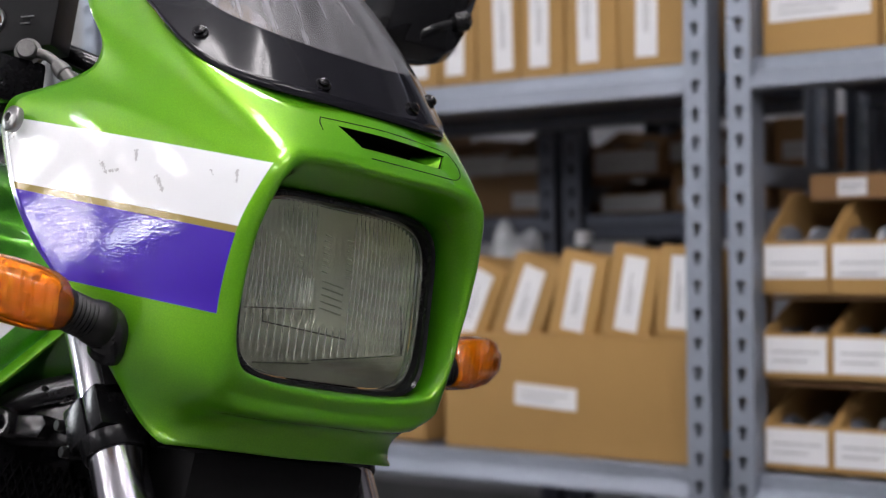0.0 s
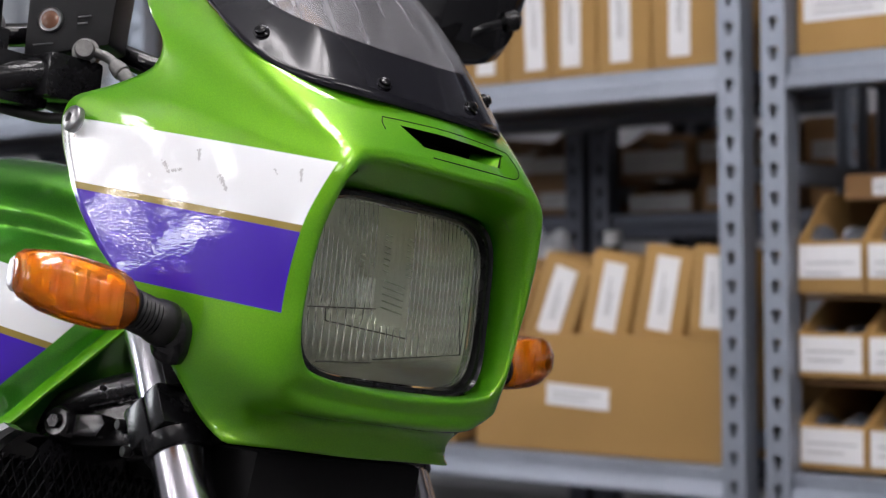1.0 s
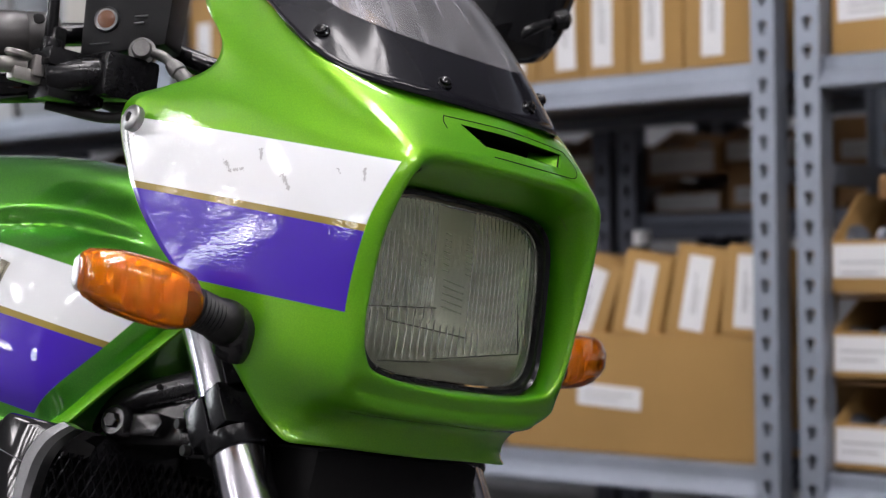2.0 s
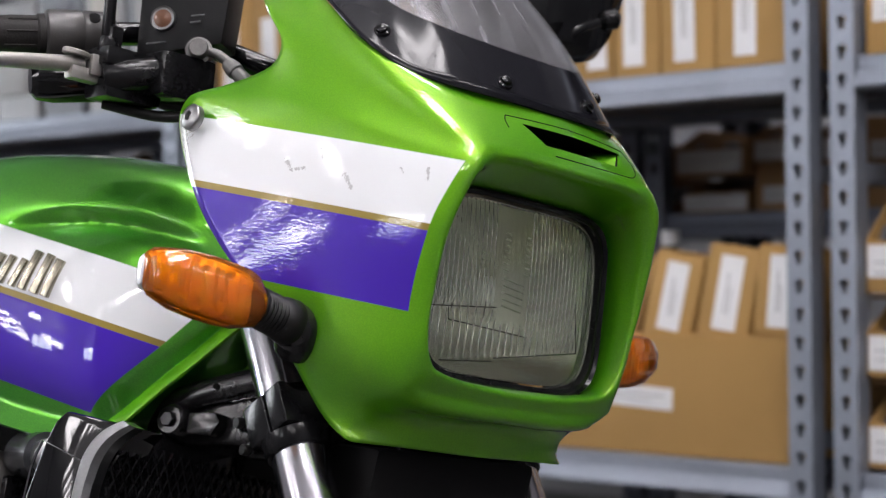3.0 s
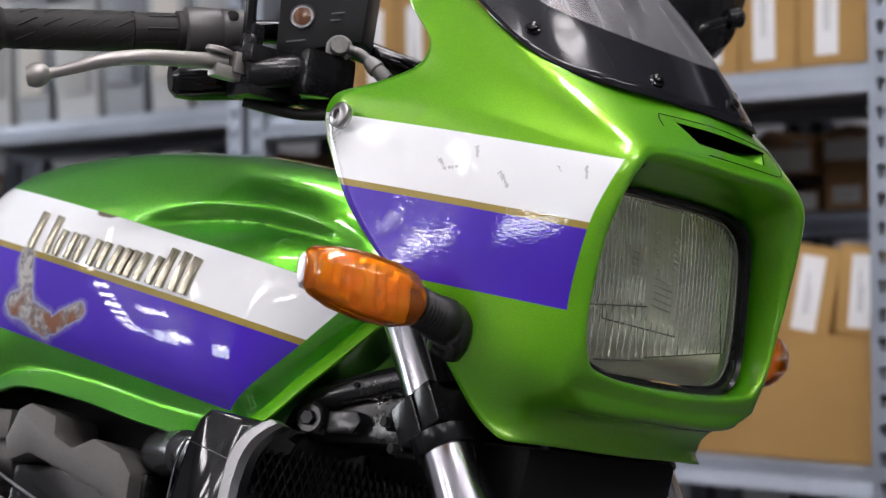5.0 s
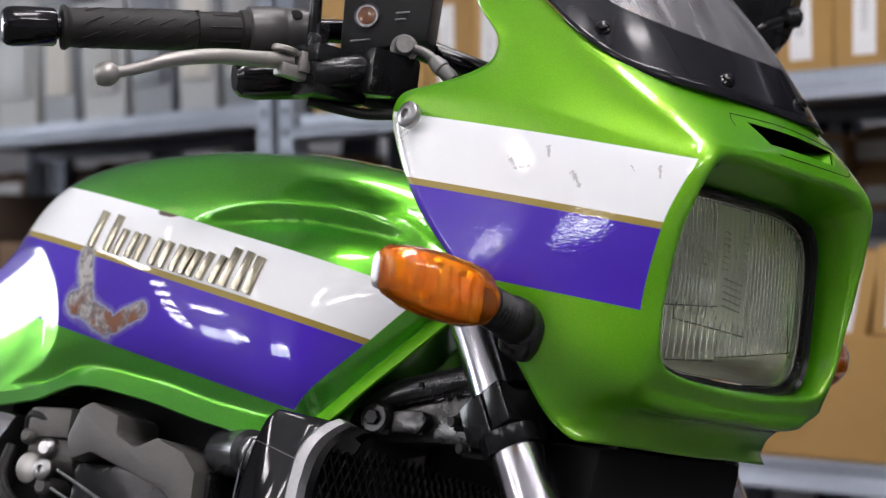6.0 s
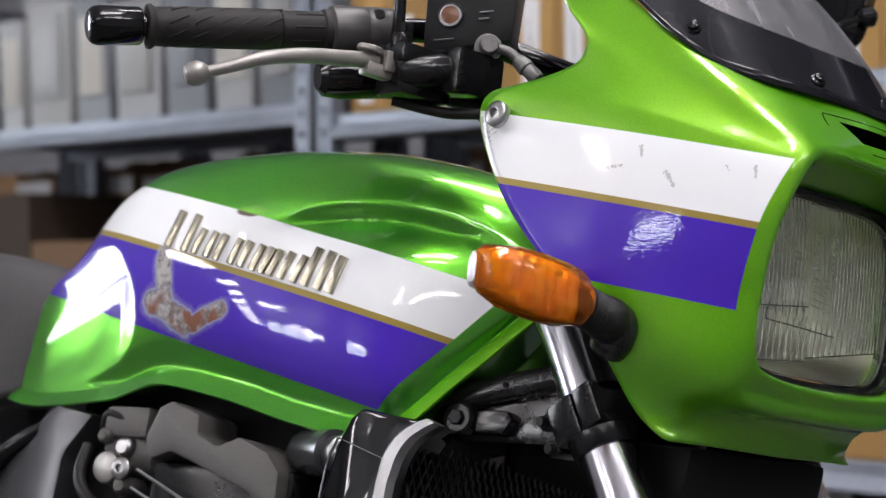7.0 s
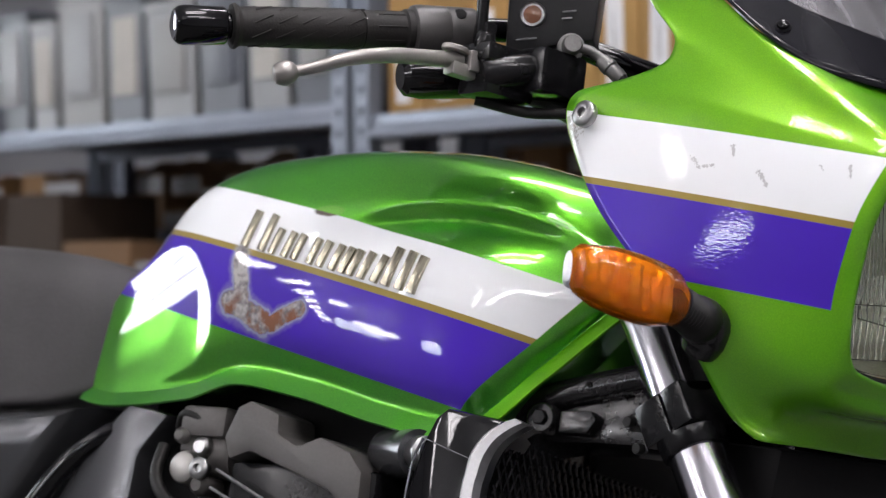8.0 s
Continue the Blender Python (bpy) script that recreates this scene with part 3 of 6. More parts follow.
def carton(name, x0, x1, z0, z1, y0=0.05, y1=0.38, tilt=0.0, spread=0.0, label_box=None, upright=True, material=None, label="plain brown cardboard box with a white label", group="cardboard boxes", lean=0.0, yaw=0.0, paper=None, askew=0.0):
    """Closed carton with flaps, seam and perhaps a label, stuck on askew; tilt: lean along the shelf in degrees."""
    ob = thing(name, RACK @ pose(x0, y0, z0, -lean, tilt, yaw), label, "box", group)
    w, d, h = x1 - x0, y1 - y0, z1 - z0
    mat = material or CARD
    bm = bmesh.new()
    b = 0.0025
    vs = box(bm, 0, 0, 0, w, d, h, b)
    for v in vs:
        if v.co.z > h / 2:
            v.co.x += spread * (1 if v.co.x > w / 2 else -1) * 0.5
            v.co.y += random.uniform(-0.001, 0.001)
    part("body", bm, mat, ob, at=ob.matrix_basis)
    bm = bmesh.new()
    box(bm, 0.002, 0.004, h + 0.0004, w - 0.002, d * 0.49, h + 0.004, 0.001)
    box(bm, 0.002, d * 0.51, h + 0.0004, w - 0.002, d - 0.004, h + 0.004, 0.001)
    part("flap", bm, mat, ob, at=ob.matrix_basis)
    if label_box:
        a0, a1, c0, c1 = label_box
        centre, turn = Vector(((a0 + a1) / 2, 0, (c0 + c1) / 2)), Matrix.Rotation(math.radians(askew), 3, "Y")
        bm = bmesh.new()
        box(bm, a0, -0.0012, c0, a1, 0.001, c1)
        bmesh.ops.rotate(bm, verts=bm.verts, cent=centre, matrix=turn)
        tag = part("label", bm, paper or PAPER, ob, "white paper label", at=ob.matrix_basis)
        bm = bmesh.new()
        print_lines(bm, a0, a1, c0, c1, -0.0018, upright)
        bmesh.ops.rotate(bm, verts=bm.verts, cent=centre, matrix=turn)
        part("print", bm, INK, tag)
    return ob


def open_bin(x0, x1, z0, h, y0=0.03, lip=0.5, low=0.10, board=None, paper=None, yaw=0.0, name="shelf_bin", label="open cardboard shelf bin with a long white label", group="open cardboard bins"):
    """Cardboard shelf bin, cut low in front, with a label on the lip and bagged parts inside."""
    ob = thing(name, RACK @ pose(x0, y0, z0, 0, 0, yaw), label, "bin", group)
    board, paper = board or CARD, paper or PAPER
    w, d, t = x1 - x0, 0.32, 0.004
    for x in (0.0, w - t):
        bm = bmesh.new()
        prism(bm, ((0, 0), (d, 0), (d, h), (0.10, h), (0, h * lip)), x, x + t, "yz", 0.0008)
        part("side_panel", bm, board, ob, at=ob.matrix_basis)
    bm = bmesh.new()
    box(bm, t, 0, 0, w - t, t, h * lip, 0.0008)
    part("front_panel", bm, board, ob, at=ob.matrix_basis)
    # back and floor in darker card: the shade inside the bin is coloured in
    bm = bmesh.new()
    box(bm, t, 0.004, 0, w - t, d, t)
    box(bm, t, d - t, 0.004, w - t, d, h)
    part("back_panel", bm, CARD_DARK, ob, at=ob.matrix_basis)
    bm = bmesh.new()
    box(bm, 0.003, -0.0012, h * lip * low, w - 0.006, 0.0, h * lip * 0.92)
    tag = part("label", bm, paper, ob, "long paper label", at=ob.matrix_basis)
    bm = bmesh.new()
    print_lines(bm, 0.003, w - 0.003, h * lip * 0.14, h * lip * 0.86, -0.0018, False)
    part("print", bm, INK, tag)
    for k in range(4):
        x = w * (0.14 + 0.24 * k)
        bm = bmesh.new()
        bmesh.ops.create_icosphere(bm, subdivisions=2, radius=0.5)
        for v in bm.verts:
            q = v.co * (1 + 0.35 * noise.noise(v.co * 3 + Vector((k + x0 * 31, z0 * 17, 0))))
            v.co = Vector((x + q.x * w * 0.3, 0.07 + 0.05 * (k % 2) + q.y * 0.10, h * 0.38 + q.z * h * 0.55))
        part("bag", bm, POLY if k % 2 else BIN, ob, "crumpled clear plastic bag of parts", at=ob.matrix_basis)
    return ob


# middle unit, lower shelf: one long carton with mailers leaning on it
carton("cardboard_box", -0.565, -0.024, 0.627, 0.838, 0.03, 0.42, label_box=(0.165, 0.30, 0.082, 0.121), upright=False, label="long brown cardboard box with a small white label", askew=3.2)
for mx, mw, ml, mh in ((-0.578, 0.095, 23, 0.150), (-0.460, 0.104, 19, 0.152), (-0.333, 0.098, 11, 0.148), (-0.221, 0.100, 9, 0.156), (-0.108, 0.086, 3, 0.150)):
    carton("parcel_box", mx, mx + mw, 0.846, 0.846 + mh, 0.04, 0.30, tilt=ml, lean=4, label_box=(mw * 0.28, mw * 0.74, 0.012, mh - 0.014),
           label="narrow brown cardboard parcel leaning on its neighbour with a tall label", group="leaning parcel boxes")
# middle unit, upper shelf: a row of upright boxes
edges = [-1.44, -1.33, -1.20, -1.10, -0.98, -0.87, -0.765, -0.66, -0.57, -0.482, -0.381, -0.282, -0.169, -0.035]
for i, (ea, eb) in enumerate(zip(edges, edges[1:])):
    lw = 0.042
    lx = (eb - ea) * (0.60 if i == 9 else 0.42)
    carton("cardboard_box", ea + 0.002, eb - 0.002, 1.303, 1.56 + 0.02 * (i % 3), 0.03, 0.36, label_box=(lx - lw / 2, lx + lw / 2, 0.018, 0.20), askew=(0.8, -1.2, 0.3, -0.5)[i % 4], label="upright brown cardboard box with a tall white label")
# right unit: bins in three tiers, boxes above
for tier, (bz, bh) in enumerate(((0.632, 0.125), (0.780, 0.125), (0.915, 0.165))):
    for k in range(6):
        bx = 0.105 + 0.121 * k
        open_bin(bx, bx + 0.117, bz, bh, lip=0.58 if tier < 2 else 0.52, low=0.14 if tier < 2 else 0.30)
for tz in (0.766, 0.905):
    bm = bmesh.new()
    box(bm, 0.105, 0.05, tz, 0.84, 0.40, tz + 0.006, 0.001)
    mesh_thing("divider_board", bm, CARD_DARK, RACK, "brown board between tiers of cardboard bins", "board", "divider boards")
for k in range(5):
    bx = 0.11 + 0.205 * k
    carton("cardboard_box", bx, bx + 0.2, 1.303, 1.47, 0.03, 0.36, label_box=(0.012, 0.188, 0.052, 0.092), upright=False, label="brown cardboard box with a wide white label")
for k in range(3):
    bx = 0.16 + 0.20 * k
    carton("cardboard_box", bx, bx + 0.18, 1.067, 1.105 + 0.02 * k, 0.09, 0.34, label_box=(0.05, 0.10, 0.006, 0.034), upright=False, material=CARD_DARK, label="small brown cardboard box lying on the bins")


def tote(x0, x1, z1, mat, front, label):
    """Plastic box with a rolled rim and ribs, tapering downwards."""
    ob = thing("storage_box", RACK @ pose((x0 + x1) / 2, 0.05, TOTE_LEVEL + 0.002), label, "storage box", "plastic storage boxes")
    w, d, h = x1 - x0, 0.36, z1 - TOTE_LEVEL - 0.002
    bm = bmesh.new()
    loft(bm, [[(-w / 2 + i, j0, z) if q == 0 else (w / 2 - i, j0, z) if q == 1 else (w / 2 - i, d - j0, z) if q == 2 else (-w / 2 + i, d - j0, z) for q in range(4)] for z, i, j0 in ((0, 0.012, 0.012), (h * 0.5, 0.007, 0.006), (h, 0.002, 0.0))])
    part("body", bm, mat, ob, at=ob.matrix_basis)
    bm = bmesh.new()
    box(bm, -w / 2 - 0.002, -0.006, h - 0.022, w / 2 + 0.002, d + 0.004, h, 0.003)
    part("rim", bm, mat, ob, at=ob.matrix_basis)
    bm = bmesh.new()
    box(bm, -w * 0.30, -0.0015, h * 0.22, w * 0.30, 0.012, h * 0.84, 0.001)
    part("card", bm, front, ob, "plain card in the front pocket", at=ob.matrix_basis)
    return ob


tx = -3.03
for tw, th, mt, front, tag in ((0.20, 0.34, BIN, BIN_PALE, "blue-grey"), (0.13, 0.30, BIN_PALE, BIN_LABEL, "frosted white"), (0.21, 0.36, BIN_WHITE, BIN_PALE, "off-white"), (0.17, 0.33, BIN, BIN_LABEL, "blue-grey"), (0.20, 0.30, BIN_PALE, BIN_WHITE, "frosted white"),
                               (0.18, 0.34, BIN, BIN, "blue-grey"), (0.16, 0.35, BIN_PALE, BIN_LABEL, "frosted white"), (0.17, 0.33, BIN, BIN_WHITE, "blue-grey")):
    tote(tx + 0.004, tx + tw - 0.006, TOTE_LEVEL + 0.002 + th, mt, front, tag + " plastic storage box with a plain card in front")
    tx += tw
# boxes standing on the racks behind and on lower shelves; darker colours carry the shade
random.seed(4)
for zlev in (1.073, 0.563, 1.603):
    x = -4.5
    while x < 1.5:
        w = random.uniform(0.09, 0.20)
        post = next((z for z in ((-3.18, -3.07), (-2.29, -2.18), (-0.73, -0.61), (0.03, 0.16)) if z[0] < x + w and x < z[1]), None)
        if post and post[0] - x > 0.075:
            w, post = post[0] - x, None
        if post:
            x = post[1] + 0.002
            continue
        base = zlev
        for tier in range(2):
            h = random.uniform(0.07, 0.115)
            deep = 0.59 + random.uniform(0, 0.06)
            if random.random() < 0.6:
                open_bin(x, x + w - 0.010, base, h, deep, 0.55, board=CARD_DARK if random.random() < 0.5 else CARD_SHADED, paper=SHADED_PAPER, yaw=random.uniform(-2.5, 2.5), name="stock_bin", label="open brown stock bin with a label on a shaded shelf, shade in its colours", group="stock bins")
                base += h + 0.0045
                continue
            carton("stock_box", x, x + w - 0.008, base, base + h, deep, 0.98, yaw=random.uniform(-3, 3), paper=SHADED_PAPER, label_box=(w * 0.12, w * random.uniform(0.5, 0.8), 0.015, 0.05) if random.random() < 0.75 else None,
                   upright=False, material=CARD_DARK if random.random() < 0.45 else CARD_SHADED, label="small brown stock box stacked on a shaded shelf, shade in its colours", group="stock boxes")
            base += h + 0.0045
        x += w
for x, w, z1, mt in ((-3.02, 0.32, 1.16, CARD_DEEP_SHADE), (-2.69, 0.29, 1.026, CARD_SHADED), (-2.38, 0.36, 0.97, BIN_WHITE), (-2.0, 0.17, 0.86, CARD), (-1.82, 0.20, 0.90, CARD), (-1.42, 0.22, 0.86, CARD), (-1.16, 0.24, 0.92, CARD_DARK), (-0.88, 0.24, 0.84, CARD)):
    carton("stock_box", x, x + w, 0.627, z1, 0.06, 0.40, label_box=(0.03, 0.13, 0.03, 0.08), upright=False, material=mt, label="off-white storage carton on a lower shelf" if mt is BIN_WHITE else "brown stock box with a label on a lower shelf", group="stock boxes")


# a bag of parts and a bottle behind the leaning parcels
bm = bmesh.new()
bmesh.ops.create_icosphere(bm, subdivisions=4, radius=0.5)
for v in bm.verts:
    q = v.co * (1 + 0.22 * noise.noise(v.co * 4) + 0.10 * noise.noise(v.co * 11))
    v.co = Vector((q.x * 0.20, q.y * 0.11, max(0.0, (q.z + 0.5) * 0.41)))
mesh_thing("plastic_bag", bm, POLY, RACK @ pose(-0.665, 0.38, 0.629), "crumpled clear plastic bag standing behind the parcels", "bag", sharp=25)
bottle = thing("bottle", RACK @ pose(-0.497, 0.40, 0.629), "dark plastic bottle with a white screw cap", "bottle")
bm = bmesh.new()
turned(bm, (0, 0, 0), (0, 0, 0.375), ((0, 0.030), (0.02, 0.034), (0.80, 0.034), (0.93, 0.018), (1, 0.014)), 24)
part("body", bm, BLACK, bottle, at=bottle.matrix_basis)
bm = bmesh.new()
turned(bm, (0, 0, 0.372), (0, 0, 0.402), ((0, 0.017), (0.1, 0.018), (0.85, 0.018), (1, 0.015)), 20)
part("cap", bm, PAPER, bottle, "white screw cap", at=bottle.matrix_basis)


# ---- motorcycle ----
# steering axes: forward, to the rider's left, up; the machine leans on its stand with the bars turned
FRONT = axes((-0.155, 1.428, 0.924), (0.6737, -0.7390, 0.0029), (0.7290, 0.6640, -0.1660), (0.1208, 0.1140, 0.9861))
BODY = axes((-0.155, 1.428, 0.924), (0.8660, -0.5, 0.0), (0.4830, 0.8365, -0.2588), (0.1294, 0.2241, 0.9659))
BIKE = thing("motorcycle", pose(-0.5, 1.62, 0), "lime green motorcycle with white and purple stripes, parked leaning", "motorcycle")

# fairing, as rings round the headlight opening: station from the top (0) down the rider's right side to the bottom (17): forward, outward, up
RING_BEZEL = {0: (0.086, 0, 0.102), 1: (0.086, 0.05, 0.101), 2: (0.086, 0.086, 0.098), 5: (0.086, 0.099, 0.090), 9: (0.086, 0.105, 0.072), 11: (0.086, 0.109, 0.048), 12: (0.086, 0.110, 0.022), 13: (0.086, 0.109, -0.004),
              14: (0.086, 0.106, -0.026), 15: (0.086, 0.092, -0.046), 16: (0.086, 0.05, -0.050), 17: (0.086, 0, -0.050)}
RING_LIP = {0: (0.143, 0, 0.119), 1: (0.142, 0.05, 0.119), 2: (0.139, 0.082, 0.115), 5: (0.135, 0.096, 0.103), 9: (0.131, 0.105, 0.083), 11: (0.127, 0.111, 0.052), 12: (0.124, 0.113, 0.025), 13: (0.121, 0.113, 0.0),
            14: (0.118, 0.110, -0.024), 15: (0.115, 0.097, -0.047), 16: (0.113, 0.05, -0.055), 17: (0.113, 0, -0.057)}
RING_CREASE = {0: (0.146, 0, 0.131), 1: (0.146, 0.05, 0.131), 2: (0.145, 0.093, 0.127), 5: (0.143, 0.107, 0.119), 8: (0.141, 0.112, 0.113), 9: (0.139, 0.115, 0.106), 10: (0.133, 0.120, 0.090), 11: (0.124, 0.126, 0.062), 12: (0.117, 0.127, 0.034),
               13: (0.109, 0.125, -0.001), 14: (0.106, 0.122, -0.032), 15: (0.104, 0.114, -0.062), 16: (0.107, 0.06, -0.068), 17: (0.108, 0, -0.070)}
RING_SIDE = {0: (0.137, 0, 0.150), 1: (0.135, 0.05, 0.150), 1.6: (0.127, 0.084, 0.151), 2: (0.122, 0.1035, 0.150), 3: (0.101, 0.119, 0.155), 5: (0.072, 0.137, 0.160), 7: (0.060, 0.147, 0.152), 8: (0.056, 0.153, 0.143), 9: (0.052, 0.160, 0.131), 10: (0.046, 0.166, 0.110),
             11: (0.050, 0.166, 0.068), 12: (0.056, 0.161, 0.034), 13: (0.060, 0.153, -0.001), 14: (0.062, 0.145, -0.036), 15: (0.095, 0.119, -0.078), 16: (0.103, 0.06, -0.082), 17: (0.104, 0, -0.083)}
RING_UNDER = {0: (0.127, 0, 0.163), 1: (0.124, 0.05, 0.164), 1.6: (0.112, 0.085, 0.166), 2: (0.0985, 0.1087, 0.168), 3: (0.070, 0.128, 0.180), 5: (0.010, 0.152, 0.205), 7: (0.006, 0.162, 0.182), 8: (0.003, 0.170, 0.166), 9: (-0.020, 0.186, 0.147), 10: (-0.024, 0.190, 0.125),
              11: (-0.012, 0.189, 0.070), 12: (0.010, 0.179, 0.032), 13: (0.028, 0.167, -0.006), 14: (0.036, 0.152, -0.041), 15: (0.060, 0.115, -0.084), 16: (0.071, 0.06, -0.089), 17: (0.073, 0, -0.089)}
RING_EDGE = {0: (0.116, 0, 0.177), 1: (0.112, 0.05, 0.178), 1.6: (0.097, 0.086, 0.180), 2: (0.069, 0.1125, 0.188), 3: (0.0345, 0.1362, 0.209), 4: (-0.030, 0.152, 0.262), 5: (-0.092, 0.164, 0.300), 6: (-0.074, 0.170, 0.252), 7: (-0.036, 0.172, 0.209), 7.5: (-0.037, 0.174, 0.196),
             8: (-0.047, 0.178, 0.186), 8.5: (-0.082, 0.194, 0.172), 9: (-0.106, 0.207, 0.164), 9.5: (-0.113, 0.211, 0.153), 10: (-0.110, 0.214, 0.138), 11: (-0.080, 0.211, 0.080), 12: (-0.040, 0.200, 0.030), 12.5: (-0.018, 0.190, 0.008), 13: (0.0, 0.176, -0.018),
             14: (0.006, 0.157, -0.046), 14.5: (0.013, 0.142, -0.069), 15: (0.027, 0.128, -0.095), 15.5: (0.050, 0.118, -0.109), 16: (0.060, 0.06, -0.110), 17: (0.064, 0, -0.111)}
RINGS = (RING_BEZEL, RING_LIP, RING_CREASE, RING_SIDE, RING_UNDER, RING_EDGE)


def ring_line(ring, stations):
    keys = sorted(ring)
    ext = [-k for k in keys[:0:-1] if k < 6] + keys + [34 - k for k in keys[-2::-1] if k > 12]
    val = [ring[k] if 0 <= k <= 17 else ring[-k] if k < 0 else ring[34 - k] for k in ext]
    sign = [1 if 0 <= k <= 17 else -1 for k in ext]
    return np.stack([pchip(ext, [v[0] for v in val], stations), pchip(ext, [v[1] * s for v, s in zip(val, sign)], stations), pchip(ext, [v[2] for v in val], stations)], 1)


def across(points, t):
    """Smooth line across the rings (Catmull-Rom)."""
    i = min(int(t), len(points) - 2)
    k = t - i
    p0, p1, p2, p3 = points[max(i - 1, 0)], points[i], points[i + 1], points[min(i + 2, len(points) - 1)]
    return 0.5 * (2 * p1 + (p2 - p0) * k + (2 * p0 - 5 * p1 + 4 * p2 - p3) * k ** 2 + (3 * p1 - p0 - 3 * p2 + p3) * k ** 3)


def relax(values, weights, stiff):
    """Least bending through the values, held by the weights (rows: samples)."""
    n = len(values)
    d = np.zeros((n - 2, n))
    for i in range(n - 2):
        d[i, i:i + 3] = (1, -2, 1)
    a = np.diag(weights) + d.T @ (stiff * d)
    return np.linalg.solve(a, weights[:, None] * values)


def fair_panel(net, steps):
    """Evens out the outer skin between the lip and its free edge."""
    first = int(np.argmin(abs(steps - 2.0)))
    flip, pad = np.array((1.0, -1.0, 1.0)), 16
    for _ in range(3):
        for j in range(net.shape[1]):
            k = min(1.0, max(0.0, (j / 8.0 - 7.0) / 3.0))
            hold = np.full(len(steps) - first, 0.20 + 0.80 * k + (6.0 if j > 15.3 * 8 else 0.0))
            hold[0] = hold[-1] = 3000.0
            net[first:, j] = relax(net[first:, j], hold, 45.0)
        for i in range(first, len(steps)):
            ease = min(1.0, (steps[i] - 2.0) / 0.6) * min(1.0, (5.0 - steps[i]) / 0.4)
            row = np.concatenate([net[i, pad:0:-1] * flip, net[i], net[i, -2:-pad - 2:-1] * flip])
            net[i] = relax(row, np.interp(np.arange(len(row)) - pad, (56, 72, 118, 126), (1.0, 4.0, 4.0, 30.0)), 0.6 + 600.0 * max(0.0, ease))[pad:-pad]
    for j in range(net.shape[1]):
        hold = np.full(len(steps) - first, 6.0 if j > 15.3 * 8 else 0.35)
        hold[0] = hold[-1] = 3000.0
        net[first:, j] = relax(net[first:, j], hold, 45.0)
    # hollow under the chin
    for i in range(first, len(steps)):
        for j in range(net.shape[1]):
            reach = min(1.0, max(0.0, (j / 8.0 - 14.9) / 0.8))
            dip = 0.0085 * reach * math.exp(-((steps[i] - 3.75) / 0.55) ** 2)
            net[i, j] += np.array((-0.75, -0.35 * min(1.0, net[i, j, 1] / 0.08), 0.55)) * dip
    return net


def soften_shoulder(net, steps):
    """Rounds the turn from the nose into the flanks, edges held."""
    first = int(np.argmin(abs(steps - 2.0)))
    rows, cols = np.arange(net.shape[0]), np.arange(net.shape[1]) / 8.0
    hold = np.clip(np.minimum((rows - first) / 7.0, (len(rows) - 1 - rows) / 5.0), 0, 1)[:, None] * np.clip(np.minimum(cols / 0.6, (8.5 - cols) / 2.0), 0, 1)[None, :]
    # fuller shoulder beside the nose
    du, dv = np.gradient(net, axis=0), np.gradient(net, axis=1)
    out = -np.cross(du, dv)
    out /= np.maximum(np.linalg.norm(out, axis=2), 1e-9)[:, :, None]
    swell = np.exp(-((cols - 2.7) / 1.5) ** 2)[None, :] * (np.clip(np.minimum((steps - 2.0) / 0.9, (5.0 - steps) / 0.9), 0, 1) ** 1.5)[:, None]
    net = net + out * (SHOULDER_SWELL * swell)[:, :, None]
    for _ in range(SHOULDER_ROUNDS):
        mean = net.copy()
        mean[1:-1, 1:-1] = (net[:-2, 1:-1] + net[2:, 1:-1] + net[1:-1, :-2] + net[1:-1, 2:]) / 4
        net = net + (mean - net) * hold[:, :, None] * 0.7
    # run out straight into the free edge, with no curl
    for _ in range(4):
        miss = net[-1] - (2 * net[-2] - net[-3])
        for k in range(1, 12):
            net[-1 - k] += miss * (1 - k / 12.0) ** 2 * 0.8
    net[:, 0, 1] = net[:, -1, 1] = 0.0
    for end, beside in ((0, 1), (-1, -2)):
        net[first:, end, 0], net[first:, end, 2] = net[first:, beside, 0], net[first:, beside, 2]
    return net


SHOULDER_ROUNDS, SHOULDER_SWELL = 130, 0.0075


def fairing_mesh():
    stations = np.linspace(0, 17, 17 * 8 + 1)
    lines = np.stack([ring_line(r, stations) for r in RINGS])
    steps = np.linspace(0, 5, 41)
    net = np.array([[across(lines[:, j], t) for j in range(len(stations))] for t in steps])
    net = soften_shoulder(fair_panel(net, steps), steps)
    bm = bmesh.new()
    uv = bm.loops.layers.uv.new("panel")
    for side in (-1, 1):
        grid = []
        for line in net:
            grid.append([bm.verts.new((f, side * w, u)) for f, w, u in line])
        for i in range(len(steps) - 1):
            for j in range(len(stations) - 1):
                quad = [(i, j), (i, j + 1), (i + 1, j + 1), (i + 1, j)]
                face = bm.faces.new([grid[a][b] for a, b in (quad if side < 0 else quad[::-1])])
                for lp, (a, b) in zip(face.loops, quad if side < 0 else quad[::-1]):
                    lp[uv].uv = (steps[a] / 6.0, stations[b] / 17.0)
    bmesh.ops.remove_doubles(bm, verts=[v for v in bm.verts if abs(v.co.y) < 1e-4], dist=2e-4)
    return bm


